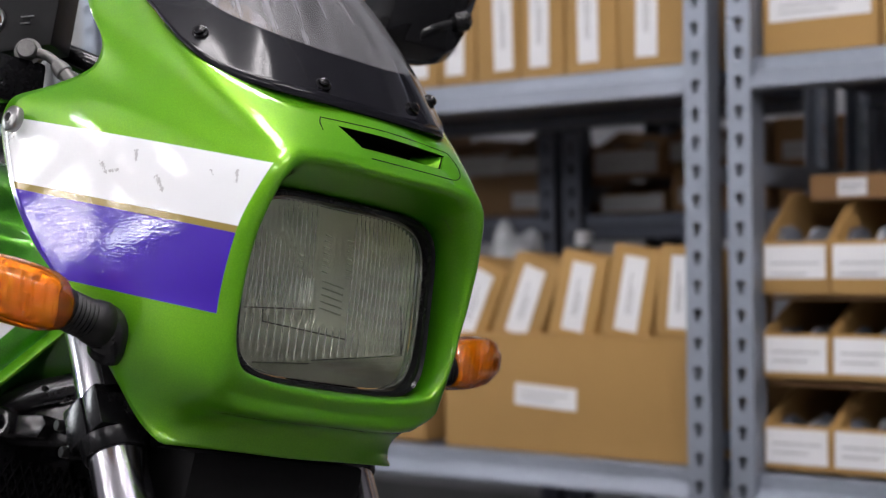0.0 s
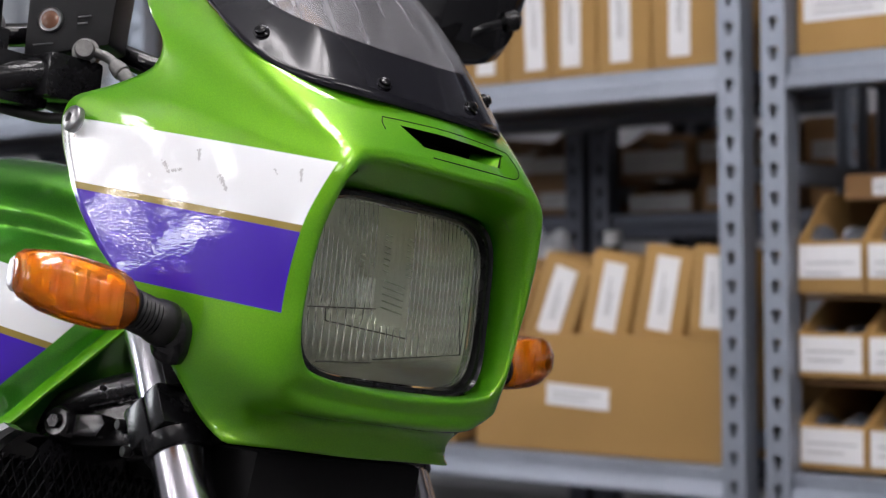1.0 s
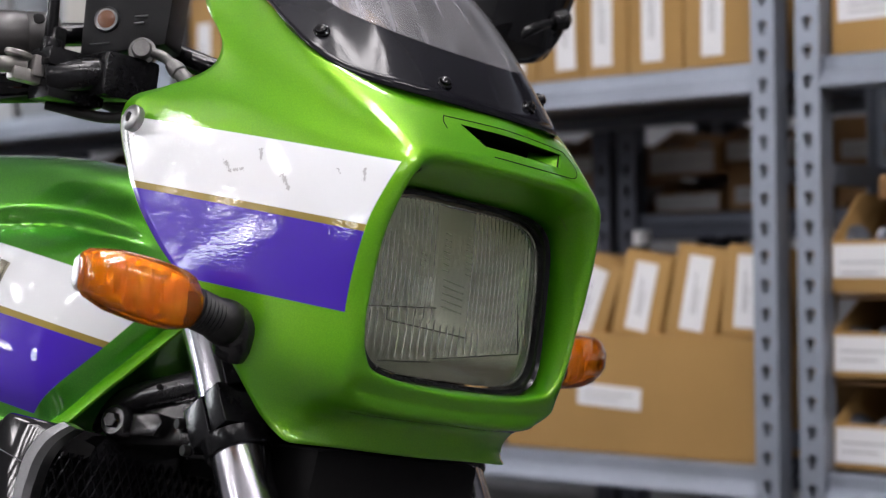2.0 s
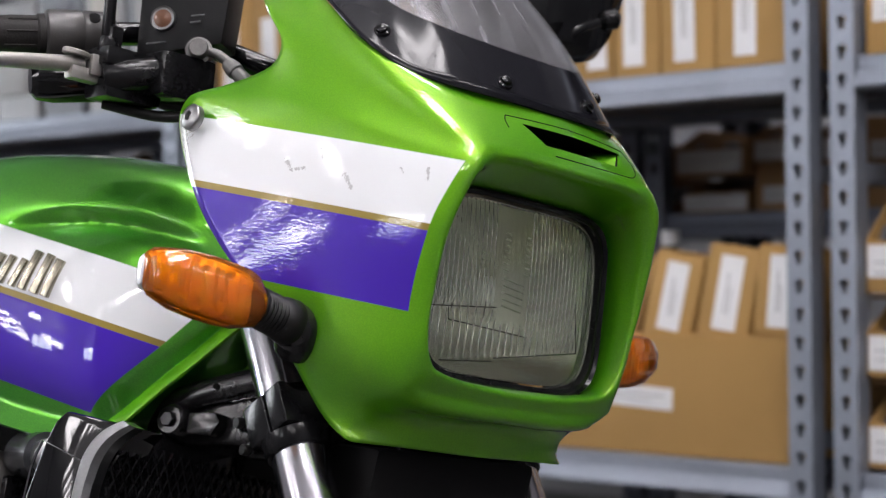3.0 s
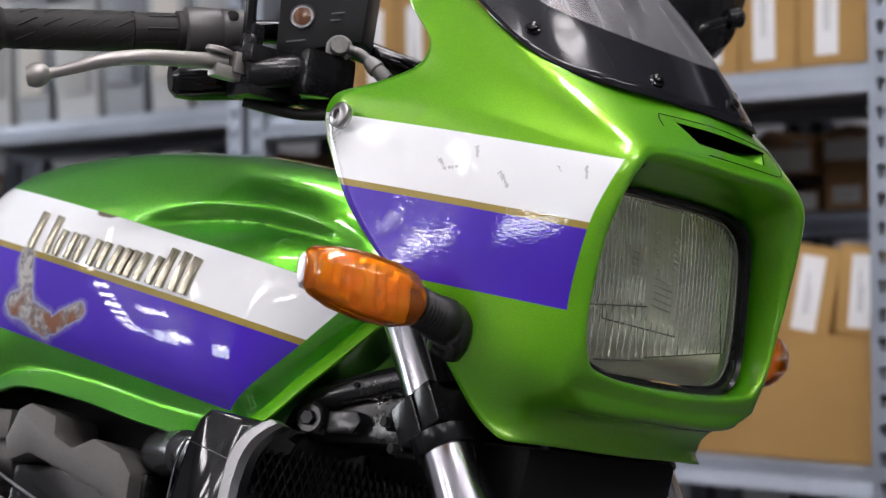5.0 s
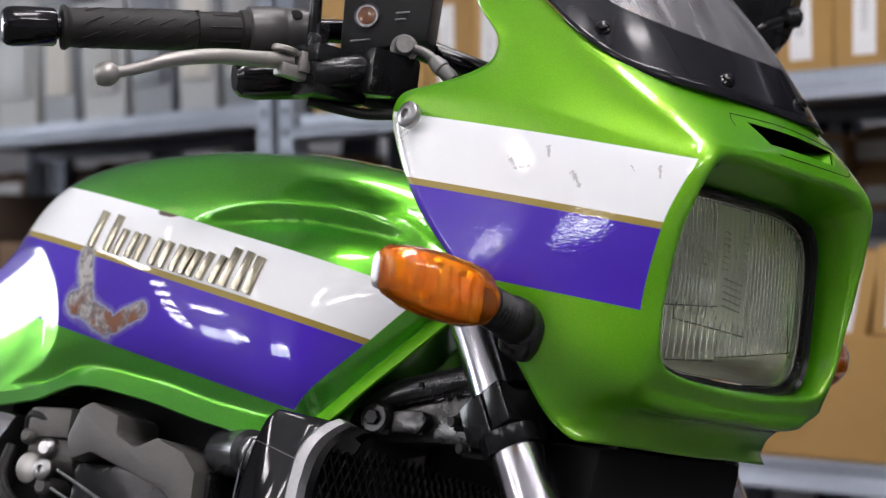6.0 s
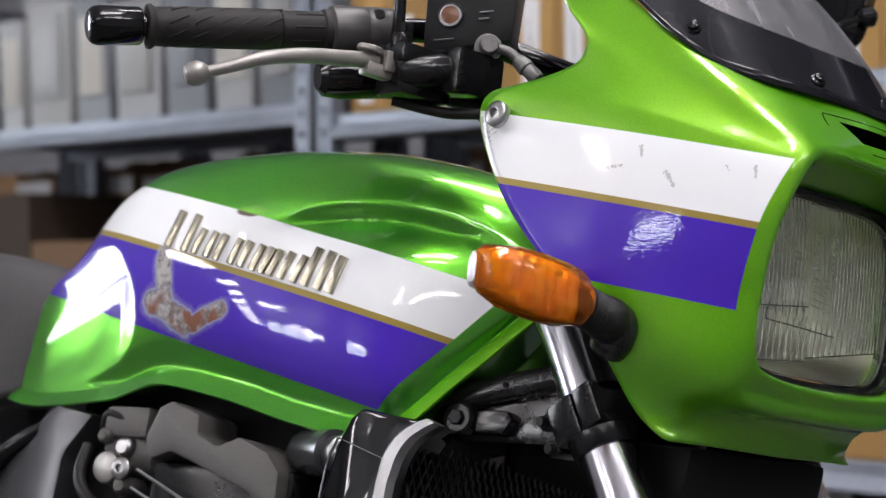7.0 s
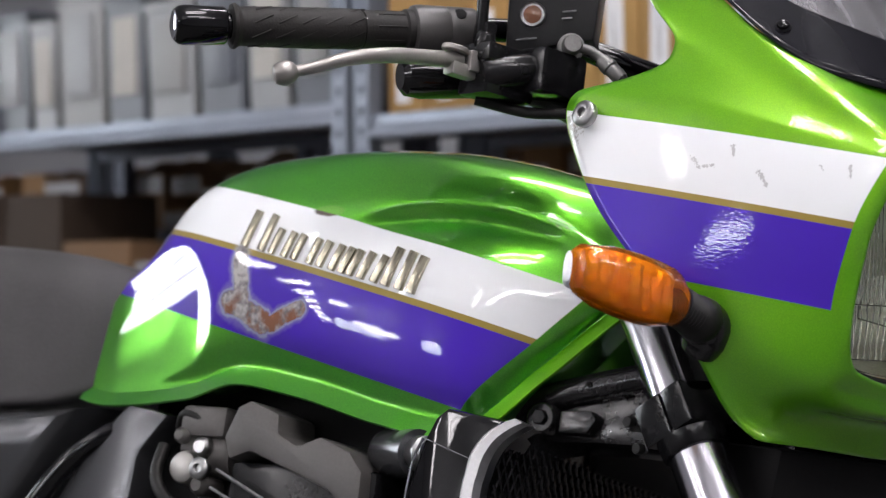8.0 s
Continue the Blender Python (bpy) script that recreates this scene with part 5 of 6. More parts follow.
def grip_set(flip):
    def q(v):
        return (v[0], v[1] * flip, v[2])
    length = (BAR1 - BAR0).length
    bm = bmesh.new()
    turned(bm, q(BAR0), q(BAR0 + AX * 0.046), ((0, 0.006), (0.02, 0.0135), (0.09, 0.0162), (0.2, 0.0172), (0.93, 0.0165), (0.98, 0.0150), (1, 0.010)), 28)
    part("bar_end", bm, BLACK_GLOSS, bar, "gloss black bar end weight")
    bm = bmesh.new()
    turned(bm, q(BAR0 - AX * 0.0015), q(BAR0 + AX * 0.001), ((0, 0.008), (0.5, 0.012), (1, 0.0128)), 24)
    part("end_cap", bm, CHROME, bar, "bright metal end cap")
    bm = bmesh.new()
    g0, g1 = BAR0 + AX * 0.049, BAR1 + AX * 0.004
    prof = [(0, 0.014), (0.005, 0.0190), (0.022, 0.0198), (0.045, 0.0172), (0.05, 0.0168)]
    prof += [(k, 0.0168 + 0.0012 * math.sin(k * 3.1)) for k in np.linspace(0.07, 0.70, 10)]
    prof += [(0.715, 0.0160), (0.72, 0.0168), (0.95, 0.0165), (0.96, 0.0190), (1.0, 0.0190)]
    turned(bm, q(g0), q(g1), prof, 32)
    grip = part("grip", bm, GRIP, bar, "black rubber throttle grip with slanted grooves")
    bm = bmesh.new()
    sx, up = AX.cross(Vector((0, 0, 1))).normalized(), Vector((0, 0, 1))
    for k in range(6):
        for j in range(8):
            a = 2 * math.pi * j / 8
            c0, c1 = g0 + AX * (0.018 + 0.021 * k), g0 + AX * (0.033 + 0.021 * k)
            if k < 5:
                d0, d1 = sx * math.cos(a) + up * math.sin(a), sx * math.cos(a + 0.45) + up * math.sin(a + 0.45)
                tube(bm, [q(c0 + d0 * 0.0176), q((c0 + c1) / 2 + (d0 + d1).normalized() * 0.0178), q(c1 + d1 * 0.0176)], 0.0009, 5, 2)
            else:
                d0 = sx * math.cos(a) + up * math.sin(a)
                tube(bm, [q(c0 + d0 * 0.0168 + AX * 0.006), q(c1 + d0 * 0.0168 + AX * 0.018)], 0.0009, 5, 1)
    part("tread", bm, GRIP, grip)
    bm = bmesh.new()
    s0 = BAR1 + AX * 0.003
    turned(bm, q(s0), q(s0 + AX * 0.062), ((0, 0.019), (0.03, 0.0225), (0.12, 0.0232), (0.5, 0.0225), (0.53, 0.0215), (0.56, 0.0225), (0.95, 0.0215), (1, 0.019)), 32)
    sw = part("switch_housing", bm, SWITCH, bar, "dark grey throttle and switch housing")
    n = Vector((0.66, -0.55, 0.52)).normalized()
    bm = bmesh.new()
    c = s0 + AX * 0.046
    turned(bm, q(c + n * 0.018), q(c + n * 0.0235), ((0, 0.006), (0.9, 0.006), (1, 0.0045)), 16)
    part("recessed_screw", bm, DARK, sw)
    # lower half of the housing
    bm = bmesh.new()
    low = s0 + Vector((0.012, 0, -0.043))
    turned(bm, q(low - AX * 0.012), q(low + AX * 0.085), ((0, 0.012), (0.05, 0.0175), (0.2, 0.0200), (0.75, 0.0190), (1, 0.0120)), 24)
    part("cable_housing", bm, BLACK_GLOSS, bar, "black cable housing under the grip")


grip_set(1), grip_set(-1)
# brake lever, master cylinder and fluid reservoir
bm = bmesh.new()
tube(bm, [(-0.226, -0.420, 0.1395), (-0.216, -0.400, 0.148), (-0.205, -0.375, 0.1605), (-0.200, -0.340, 0.1715), (-0.198, -0.300, 0.1790), (-0.196, -0.265, 0.1850)], 0.006, 14, 6, (0.0045, 0.0050, 0.0060, 0.0066, 0.0070, 0.0074))
turned(bm, (-0.2310, -0.4285, 0.1365), (-0.2215, -0.4115, 0.1430), ((0, 0.0045), (0.06, 0.0075), (0.28, 0.0100), (0.55, 0.0104), (0.82, 0.0080), (1.0, 0.004)), 20)
box(bm, -0.202, -0.278, 0.170, -0.188, -0.225, 0.182, 0.003)
box(bm, -0.198, -0.262, 0.176, -0.184, -0.246, 0.1945, 0.002)
lever = part("brake_lever", bm, LEVER, BIKE, "grey alloy brake lever with ball end", at=FRONT)
bm = bmesh.new()
turned(bm, (-0.196, -0.272, 0.1905), (-0.1955, -0.2715, 0.1955), ((0, 0.0110), (0.2, 0.0122), (0.8, 0.0122), (1, 0.0112)), 24)
part("adjuster", bm, LEVER, lever, "round lever adjuster")
bm = bmesh.new()
box(bm, -0.212, -0.252, 0.158, -0.172, -0.196, 0.188, 0.006)
box(bm, -0.208, -0.256, 0.186, -0.170, -0.205, 0.203, 0.004)
turned(bm, (-0.185, -0.25, 0.176), (-0.163, -0.197, 0.190), ((0, 0.013), (0.05, 0.0150), (0.9, 0.0150), (1, 0.011)), 22)
rod(bm, (-0.188, -0.248, 0.196), (-0.186, -0.247, 0.212), 0.0085)
master = part("master_cylinder", bm, BLACK, BIKE, "black brake master cylinder", at=FRONT)
bm = bmesh.new()
box(bm, -0.186, -0.214, 0.166, -0.146, -0.160, 0.207, 0.006)
part("bracket_block", bm, BLACK, master, "black cast bracket block")
bm = bmesh.new()
pts = []
PL, PR, BK = Vector((-0.199, -0.213, 0)), Vector((-0.139, -0.164, 0)), Vector((-0.030, 0.036, 0))
for z, grow in ((0.205, 0.0), (0.235, 0.0012), (0.290, 0.0035), (0.300, 0.005)):
    g = (PR - PL).normalized() * grow
    pts.append([PL + BK - g + Vector((0, 0, z)), PL - g + Vector((0, 0, z)), PR + g + Vector((0, 0, z + 0.017)), PR + BK + g + Vector((0, 0, z + 0.017))])
loft(bm, pts)
bmesh.ops.bevel(bm, geom=list(bm.edges), offset=0.004, segments=2, profile=0.6, affect="EDGES")
res = part("fluid_reservoir", bm, PLASTIC, BIKE, "black brake fluid reservoir with round sight glass", at=FRONT)
n = Vector((0.633, -0.774, 0.0)).normalized()
c = Vector((-0.1815, -0.2005, 0.2405))
bm = bmesh.new()
turned(bm, c - n * 0.006, c + n * 0.0025, ((0, 0.0116), (0.7, 0.0116), (1, 0.0108), (0.85, 0.0099)), 28)
part("sight_ring", bm, STEEL, res, "metal ring of the sight glass")
bm = bmesh.new()
turned(bm, c - n * 0.004, c + n * 0.0015, ((0, 0.0101), (0.8, 0.0101), (1, 0.0075)), 24)
part("sight_glass", bm, SIGHT, res, "brown sight glass")
for dy, dz, w in ((0.026, 0.004, 0.012), (0.026, -0.002, 0.009), (-0.012, -0.024, 0.018)):
    p = c + Vector((dy * 0.774, dy * 0.633, dz)) + n * 0.0015
    bm = bmesh.new()
    tube(bm, [p, p + Vector((w * 0.774, w * 0.633, w * 0.16))], 0.0007, 6, 1)
    part("raised_print", bm, STEEL, res)
bm = bmesh.new()
b0, bn = Vector((-0.152, -0.178, 0.214)), Vector((0.8, -0.6, 0.05)).normalized()
turned(bm, b0 - bn * 0.012, b0 + bn * 0.012, ((0, 0.012), (0.55, 0.012), (0.58, 0.0088), (0.93, 0.0088), (1, 0.0075)), 6 * 4)
part("banjo_bolt", bm, DUSTY, master, "dusty steel banjo bolt")
bm = bmesh.new()
tube(bm, [(-0.150, -0.176, 0.214), (-0.140, -0.166, 0.212), (-0.130, -0.158, 0.204)], 0.0045, 12, 5)
turned(bm, (-0.132, -0.160, 0.205), (-0.114, -0.150, 0.188), ((0, 0.006), (0.3, 0.0078), (0.45, 0.0078), (0.5, 0.0066), (0.8, 0.0070), (1, 0.0062)), 16)
part("hose_union", bm, DUSTY, master, "steel brake hose union")
bm = bmesh.new()
tube(bm, [(-0.116, -0.151, 0.190), (-0.100, -0.138, 0.165), (-0.09, -0.11, 0.12), (-0.07, -0.06, 0.02)], 0.0055, 12, 6)
part("brake_hose", bm, RUBBER, BIKE, "black rubber brake hose", at=FRONT)
bm = bmesh.new()
tube(bm, [(-0.205, -0.235, 0.158), (-0.175, -0.20, 0.152), (-0.13, -0.17, 0.150), (-0.09, -0.12, 0.12)], 0.0050, 10, 6)
tube(bm, [(-0.190, -0.19, 0.172), (-0.165, -0.165, 0.160), (-0.14, -0.15, 0.140), (-0.10, -0.12, 0.09)], 0.0085, 12, 6)
part("throttle_cable", bm, RUBBER, BIKE, "black throttle cables", at=FRONT)
bm = bmesh.new()
rod(bm, (-0.197, -0.243, 0.20), (-0.202, -0.247, 0.33), 0.0055)
rod(bm, (-0.199, -0.238, 0.20), (-0.199, -0.238, 0.225), 0.0105, 6)
part("mirror_stem", bm, BLACK, BIKE, "black mirror stem", at=FRONT)
# mirror on the far side
bm = bmesh.new()
rings = []
for k, (f, s) in enumerate(((-0.075, 0.55), (-0.080, 0.85), (-0.095, 1.0), (-0.120, 1.0), (-0.126, 0.9))):
    rings.append([(f, 0.226 + y * s + z * s * 0.28, 0.372 + z * s) for y, z in (pillow(2 * math.pi * i / 36, 0.058, 0.075, 4.5) for i in range(36))])
loft(bm, rings)
mir = part("mirror", bm, BLACK_GLOSS, BIKE, "black mirror housing on the far handlebar", at=FRONT)
bm = bmesh.new()
tube(bm, [(-0.197, 0.243, 0.20), (-0.16, 0.25, 0.28), (-0.085, 0.205, 0.315), (-0.078, 0.250, 0.343)], 0.0055, 12, 5)
turned(bm, (-0.080, 0.243, 0.341), (-0.070, 0.262, 0.348), ((0, 0.006), (0.2, 0.011), (0.8, 0.011), (1, 0.006)), 18)
part("mirror_arm", bm, BLACK, mir, "black mirror arm")

# tank: stations along the machine: rear to front; top height, shoulder, half-width, lower edge
TX = (-0.715, -0.690, -0.640, -0.575, -0.510, -0.430, -0.340, -0.270, -0.215, -0.165, -0.130)
T_TOP = (0.076, 0.093, 0.124, 0.144, 0.154, 0.158, 0.154, 0.1435, 0.128, 0.102, 0.070)
T_SHO = (0.040, 0.062, 0.092, 0.110, 0.119, 0.122, 0.118, 0.104, 0.086, 0.060, 0.035)
T_WID = (0.104, 0.116, 0.136, 0.152, 0.158, 0.160, 0.153, 0.138, 0.108, 0.082, 0.060)
T_LOW = (-0.086, -0.099, -0.113, -0.107, -0.090, -0.100, -0.120, -0.129, -0.075, -0.019, 0.018)
MID = 0.008


def tank_section(x):
    top, sho, wid, low = (float(pchip(TX, t, x)) for t in (T_TOP, T_SHO, T_WID, T_LOW))
    h = sho - low
    pts = [(0.0, top), (0.30, top - (top - sho) * 0.10), (0.58, top - (top - sho) * 0.42), (0.78, sho + 0.004), (0.90, sho - h * 0.14), (0.97, sho - h * 0.32), (1.0, sho - h * 0.52), (0.985, sho - h * 0.72), (0.940, sho - h * 0.84),
           (0.840, low + 0.013), (0.865, low + 0.003), (0.86, low), (0.60, low + 0.004), (0.0, low + 0.02)]
    return [Vector((x, -k * wid, z)) for k, z in pts]


def hollow(p):
    """Presses the knee hollow under the shoulder, rakes the rear end and planes the flat rear facet."""
    x, w, z = p.x, -p.y, p.z
    edge = 0.0755 - 1.6 * (x + 0.30) ** 2
    fall = min(1.0, max(0.0, (edge + 0.003 - z) / 0.017))
    if w > 0.02:
        w -= 0.0190 * fall * fall * (3 - 2 * fall) * math.exp(-(max(0.0, edge - z) / 0.034) ** 2) * math.exp(-((x + 0.295) / 0.084) ** 4)
    crease = -0.553 - 0.42 * z
    if x < crease and w > 0.05:
        w = min(w, 0.155 - 0.36 * (crease - x))
    back = min(1.2, max(0.0, (-0.57 - x) / 0.125))
    rake = float(pchip((-0.13, -0.10, -0.056, 0.0, 0.045, 0.10), (-0.098, -0.082, -0.046, -0.002, 0.020, 0.024), z))
    return Vector((x + back * rake, -w, z))


def tank_curve(x, steps):
    return [hollow(p) for p in curve_points(tank_section(x), steps)]


def tank_mesh():
    xs = np.concatenate([np.linspace(a, b, 22)[:-1] for a, b in zip(TX, TX[1:])] + [[TX[-1]]])
    bm = bmesh.new()
    rings = []
    for x in xs:
        right = tank_curve(x, 12)
        left = [Vector((p.x, -p.y, p.z)) for p in right[::-1][1:-1]]
        rings.append([Vector((p.x, p.y + MID, p.z)) for p in right + left])
    loft(bm, rings)
    return bm


tank = part("fuel_tank", tank_mesh(), PAINT_T, BIKE, "lime green fuel tank with white and purple stripes, dented and chipped", at=BODY, sharp=45)


def on_tank(x, z):
    """Place on the right flank at that station and height."""
    pts = tank_curve(x, 12)
    side_pts = [p for p in pts if p.y < -0.5 * max(-q.y for q in pts)]
    p = min(side_pts[: int(len(side_pts) * 0.85)], key=lambda q: abs(q.z - z))
    return Vector((x, p.y + MID, z))


# folded seam flange along the lower edge
bm = bmesh.new()
rings = []
for x in np.linspace(-0.672, -0.262, 50):
    p = hollow(tank_section(x)[10]) + Vector((0, MID, 0))
    low = float(pchip(TX, T_LOW, x))
    slope = (float(pchip(TX, T_LOW, x + 0.004)) - low) / 0.004
    d = Vector((1, 0, slope)).normalized()
    lip = min(1.0, max(0.0, (x + 0.29) / 0.06))
    out = Vector((slope * (0.5 + 0.25 * lip), -0.50 - 0.25 * lip, -0.85 + 0.20 * lip)).normalized()
    up = d.cross(out).normalized()
    reach = 0.0150 + 0.0010 * lip
    rings.append([p - out * 0.004 + up * 0.0015, p + out * reach + up * 0.0012, p + out * reach - up * 0.0012, p - out * 0.004 - up * 0.0015])
loft(bm, rings)
part("seam_flange", bm, PAINT_T, tank, "green folded seam along the lower tank edge")

# flat flange along the front edge; brighter fairing paint stands in for light on it
bm = bmesh.new()
rings = []
for x in np.linspace(-0.284, -0.140, 26):
    p = hollow(tank_section(x)[10]) + Vector((0, MID, 0))
    slope = (float(pchip(TX, T_LOW, x + 0.004)) - float(pchip(TX, T_LOW, x - 0.004))) / 0.008
    d = Vector((1, 0, slope)).normalized()
    v = Vector((0.55 * slope + 0.25, -0.42, -0.60)).normalized()
    up = v.cross(d).normalized()
    if up.y > 0:
        up = -up
    start, end = p - v * 0.004 + up * 0.0030, p + v * 0.0125 + up * 0.0030
    rings.append([start, start.lerp(end, 0.85) + up * 0.0008, end, end - up * 0.0025, start - up * 0.0025])
loft(bm, rings)
part("edge_flange", bm, PAINT_F, tank, "green flange along the front tank edge, highlight in its brighter paint", sharp=50)

# maker's badge as plain slanted chrome bars
SLOTS = ((-0.514, -0.484, 0.0185), (-0.479, -0.455, 0.0125), (-0.451, -0.424, 0.0125), (-0.420, -0.398, 0.0125), (-0.395, -0.378, 0.0125), (-0.374, -0.352, 0.0130), (-0.348, -0.326, 0.0185), (-0.318, -0.318, 0.0175))
for x0, x1, tall in SLOTS:
    for xc in ((x0 + 0.004, x1 - 0.004) if x1 > x0 else (x0,)):
        zc = 0.0425 - 0.225 * (xc + 0.5) + (tall - 0.0125)
        half = 0.0034 if tall < 0.015 else 0.0040
        bm = bmesh.new()
        outline = [(xc - half - 0.004, zc - tall), (xc + half - 0.004, zc - tall - 0.0028), (xc + half + 0.0045, zc + tall - 0.0028), (xc - half + 0.0045, zc + tall)]
        lo = [bm.verts.new(on_tank(x, z) + Vector((0, 0.002, 0))) for x, z in outline]
        hi = [bm.verts.new(on_tank(x, z) + Vector((0, -0.0042, 0))) for x, z in outline]
        bm.faces.new(hi), bm.faces.new(lo[::-1])
        for i in range(4):
            bm.faces.new((lo[i], lo[(i + 1) % 4], hi[(i + 1) % 4], hi[i]))
        bmesh.ops.bevel(bm, geom=list(bm.edges), offset=0.001, segments=2, profile=0.5, affect="EDGES")
        part("badge_bar", bm, BADGE, tank, "worn chrome badge bar")

# frame round the steering head
bm = bmesh.new()
tube(bm, [(-0.33, -0.048, -0.127), (-0.25, -0.056, -0.099), (-0.19, -0.058, -0.080), (-0.10, -0.045, -0.057)], 0.0135, 22, 10)
tube(bm, [(-0.33, 0.06, -0.125), (-0.25, 0.07, -0.085), (-0.19, 0.067, -0.068), (-0.10, 0.045, -0.050)], 0.0165, 18, 8)
rod(bm, (-0.075, 0.022, -0.125), (-0.145, 0.030, 0.03), 0.034, 28)
frame_part = part("frame", bm, FRAME_BLACK, BIKE, "black enamelled tubular frame", at=BODY)
bm = bmesh.new()
prism(bm, ((-0.238, -0.106), (-0.220, -0.094), (-0.165, -0.082), (-0.105, -0.072), (-0.092, -0.100), (-0.105, -0.126), (-0.150, -0.124), (-0.215, -0.126)), -0.060, 0.02, "xz", 0.004)
part("gusset", bm, FRAME_BLACK, frame_part, "welded black frame gusset")
bm = bmesh.new()
turned(bm, (-0.214, -0.050, -0.107), (-0.212, -0.079, -0.107), ((0, 0.0155), (0.80, 0.0155), (0.92, 0.0140), (1, 0.0120)), 28)
part("boss", bm, FRAME_BLACK, frame_part, "round black mounting boss")
bm = bmesh.new()
prism(bm, ((-0.196, -0.099), (-0.166, -0.098), (-0.160, -0.106), (-0.168, -0.119), (-0.196, -0.119)), -0.074, -0.050, "xz", 0.003)
part("lug", bm, FRAME_BLACK, frame_part)
bm = bmesh.new()
rod(bm, (-0.2125, -0.074, -0.107), (-0.2115, -0.0835, -0.107), 0.0072, 6)
part("frame_bolt", bm, BLACK, frame_part, "black hexagon frame bolt")
bm = bmesh.new()
rod(bm, (-0.172, -0.0660, -0.0745), (-0.172, -0.0722, -0.0752), 0.0026, 10)
part("drain_hole", bm, DARK, frame_part)
for x0, x1, z0, z1, y in ((-0.205, -0.118, -0.0940, -0.0765, -0.0640), (-0.246, -0.222, -0.1180, -0.1000, -0.0600)):
    bm = bmesh.new()
    random.seed(9)
    for k in range(30):
        t = k / 29
        bmesh.ops.create_icosphere(bm, subdivisions=1, radius=random.uniform(0.0014, 0.0027), matrix=Matrix.Translation((x0 + (x1 - x0) * t, y + random.uniform(-0.0006, 0.0006), z0 + (z1 - z0) * t)))
    part("weld_bead", bm, FRAME_BLACK, frame_part)

# radiator with its side shroud
bm = bmesh.new()
box(bm, -0.235, -0.15, -0.46, -0.215, 0.26, -0.120, 0.006)
rad = part("radiator", bm, BLACK, BIKE, "black radiator behind a diamond mesh guard", at=BODY)
bm = bmesh.new()
for s in (-1, 1):
    for k in range(-16, 42):
        p0, p1 = Vector((-0.2105, -0.145 + 0.0125 * k, -0.455)), Vector((-0.2105, -0.145 + 0.0125 * k + s * 0.19, -0.135))
        if s < 0:
            p0, p1 = p0 + Vector((0, 0.19, 0)), p1 + Vector((0, 0.19, 0))
        lo_y, hi_y = -0.146, 0.25
        t0, t1 = 0.0, 1.0
        dy = p1.y - p0.y
        ta, tb = sorted(((lo_y - p0.y) / dy, (hi_y - p0.y) / dy))
        t0, t1 = max(t0, ta), min(t1, tb)
        if t1 - t0 > 0.03:
            rod(bm, p0.lerp(p1, t0), p0.lerp(p1, t1), 0.0014, 5)
part("mesh_guard", bm, BLACK, rad, "black diamond mesh")
bm = bmesh.new()
prof = [(-0.286, -0.40), (-0.288, -0.19), (-0.276, -0.142), (-0.268, -0.124), (-0.258, -0.115), (-0.192, -0.124), (-0.204, -0.134), (-0.215, -0.152), (-0.222, -0.175), (-0.228, -0.22), (-0.232, -0.40)]
prism(bm, prof, -0.158, -0.10, "xz", 0.004)
shroud = part("radiator_shroud", bm, BLACK_GLOSS, BIKE, "gloss black radiator side shroud with silver trim", at=BODY)
bm = bmesh.new()
outer = curve_points([(-0.190, 0, -0.1215), (-0.203, 0, -0.1265), (-0.217, 0, -0.136), (-0.2275, 0, -0.152), (-0.231, 0, -0.170), (-0.233, 0, -0.190), (-0.238, 0, -0.30), (-0.241, 0, -0.40)], 6)
inner_line = curve_points([(-0.177, 0, -0.1265), (-0.188, 0, -0.1325), (-0.200, 0, -0.142), (-0.208, 0, -0.155), (-0.2125, 0, -0.171), (-0.215, 0, -0.190), (-0.221, 0, -0.30), (-0.224, 0, -0.40)], 6)
rings = []
for p, q in zip(outer, inner_line):
    rings.append([(p.x, -0.148, p.z), (p.x, -0.1610, p.z), (p.x * 0.88 + q.x * 0.12, -0.1628, p.z * 0.88 + q.z * 0.12), (p.x * 0.3 + q.x * 0.7, -0.1632, p.z * 0.3 + q.z * 0.7), (q.x, -0.1590, q.z), (q.x, -0.148, q.z)])
loft(bm, rings)
part("trim", bm, TRIM, shroud, "brushed silver trim strip", sharp=30)
bm = bmesh.new()
tube(bm, [(-0.277, -0.1582, -0.142), (-0.226, -0.1582, -0.158)], 0.0006, 6, 2)
tube(bm, [(-0.277, -0.1595, -0.142), (-0.287, -0.1595, -0.19), (-0.286, -0.1595, -0.39)], 0.0012, 6, 4)
part("edge_line", bm, CHROME, shroud, "thin bright edge line")
bm = bmesh.new()
turned(bm, (-0.352, -0.105, -0.150), (-0.300, -0.128, -0.152), ((0, 0.012), (0.06, 0.0190), (0.2, 0.0215), (1, 0.0215)), 26)
coil = part("horn", bm, SILVER_PAINT, BIKE, "dark silver cylinder with a steel collar beside the shroud", at=BODY)
bm = bmesh.new()
turned(bm, (-0.302, -0.127, -0.152), (-0.282, -0.136, -0.152), ((0, 0.014), (0.1, 0.0155), (0.7, 0.0155), (0.8, 0.012), (1, 0.012)), 24)
part("collar", bm, STEEL, coil, "steel collar")

# dark boxes added between radiator and frame to black out the see-through gap
bm = bmesh.new()
box(bm, -0.300, -0.020, -0.32, -0.255, 0.26, -0.075, 0.01)
box(bm, -0.262, 0.030, -0.14, -0.205, 0.25, -0.095, 0.008)
part("inner_guard", bm, DARK, BIKE, "black boxes added to fill the gap behind the radiator", at=BODY)

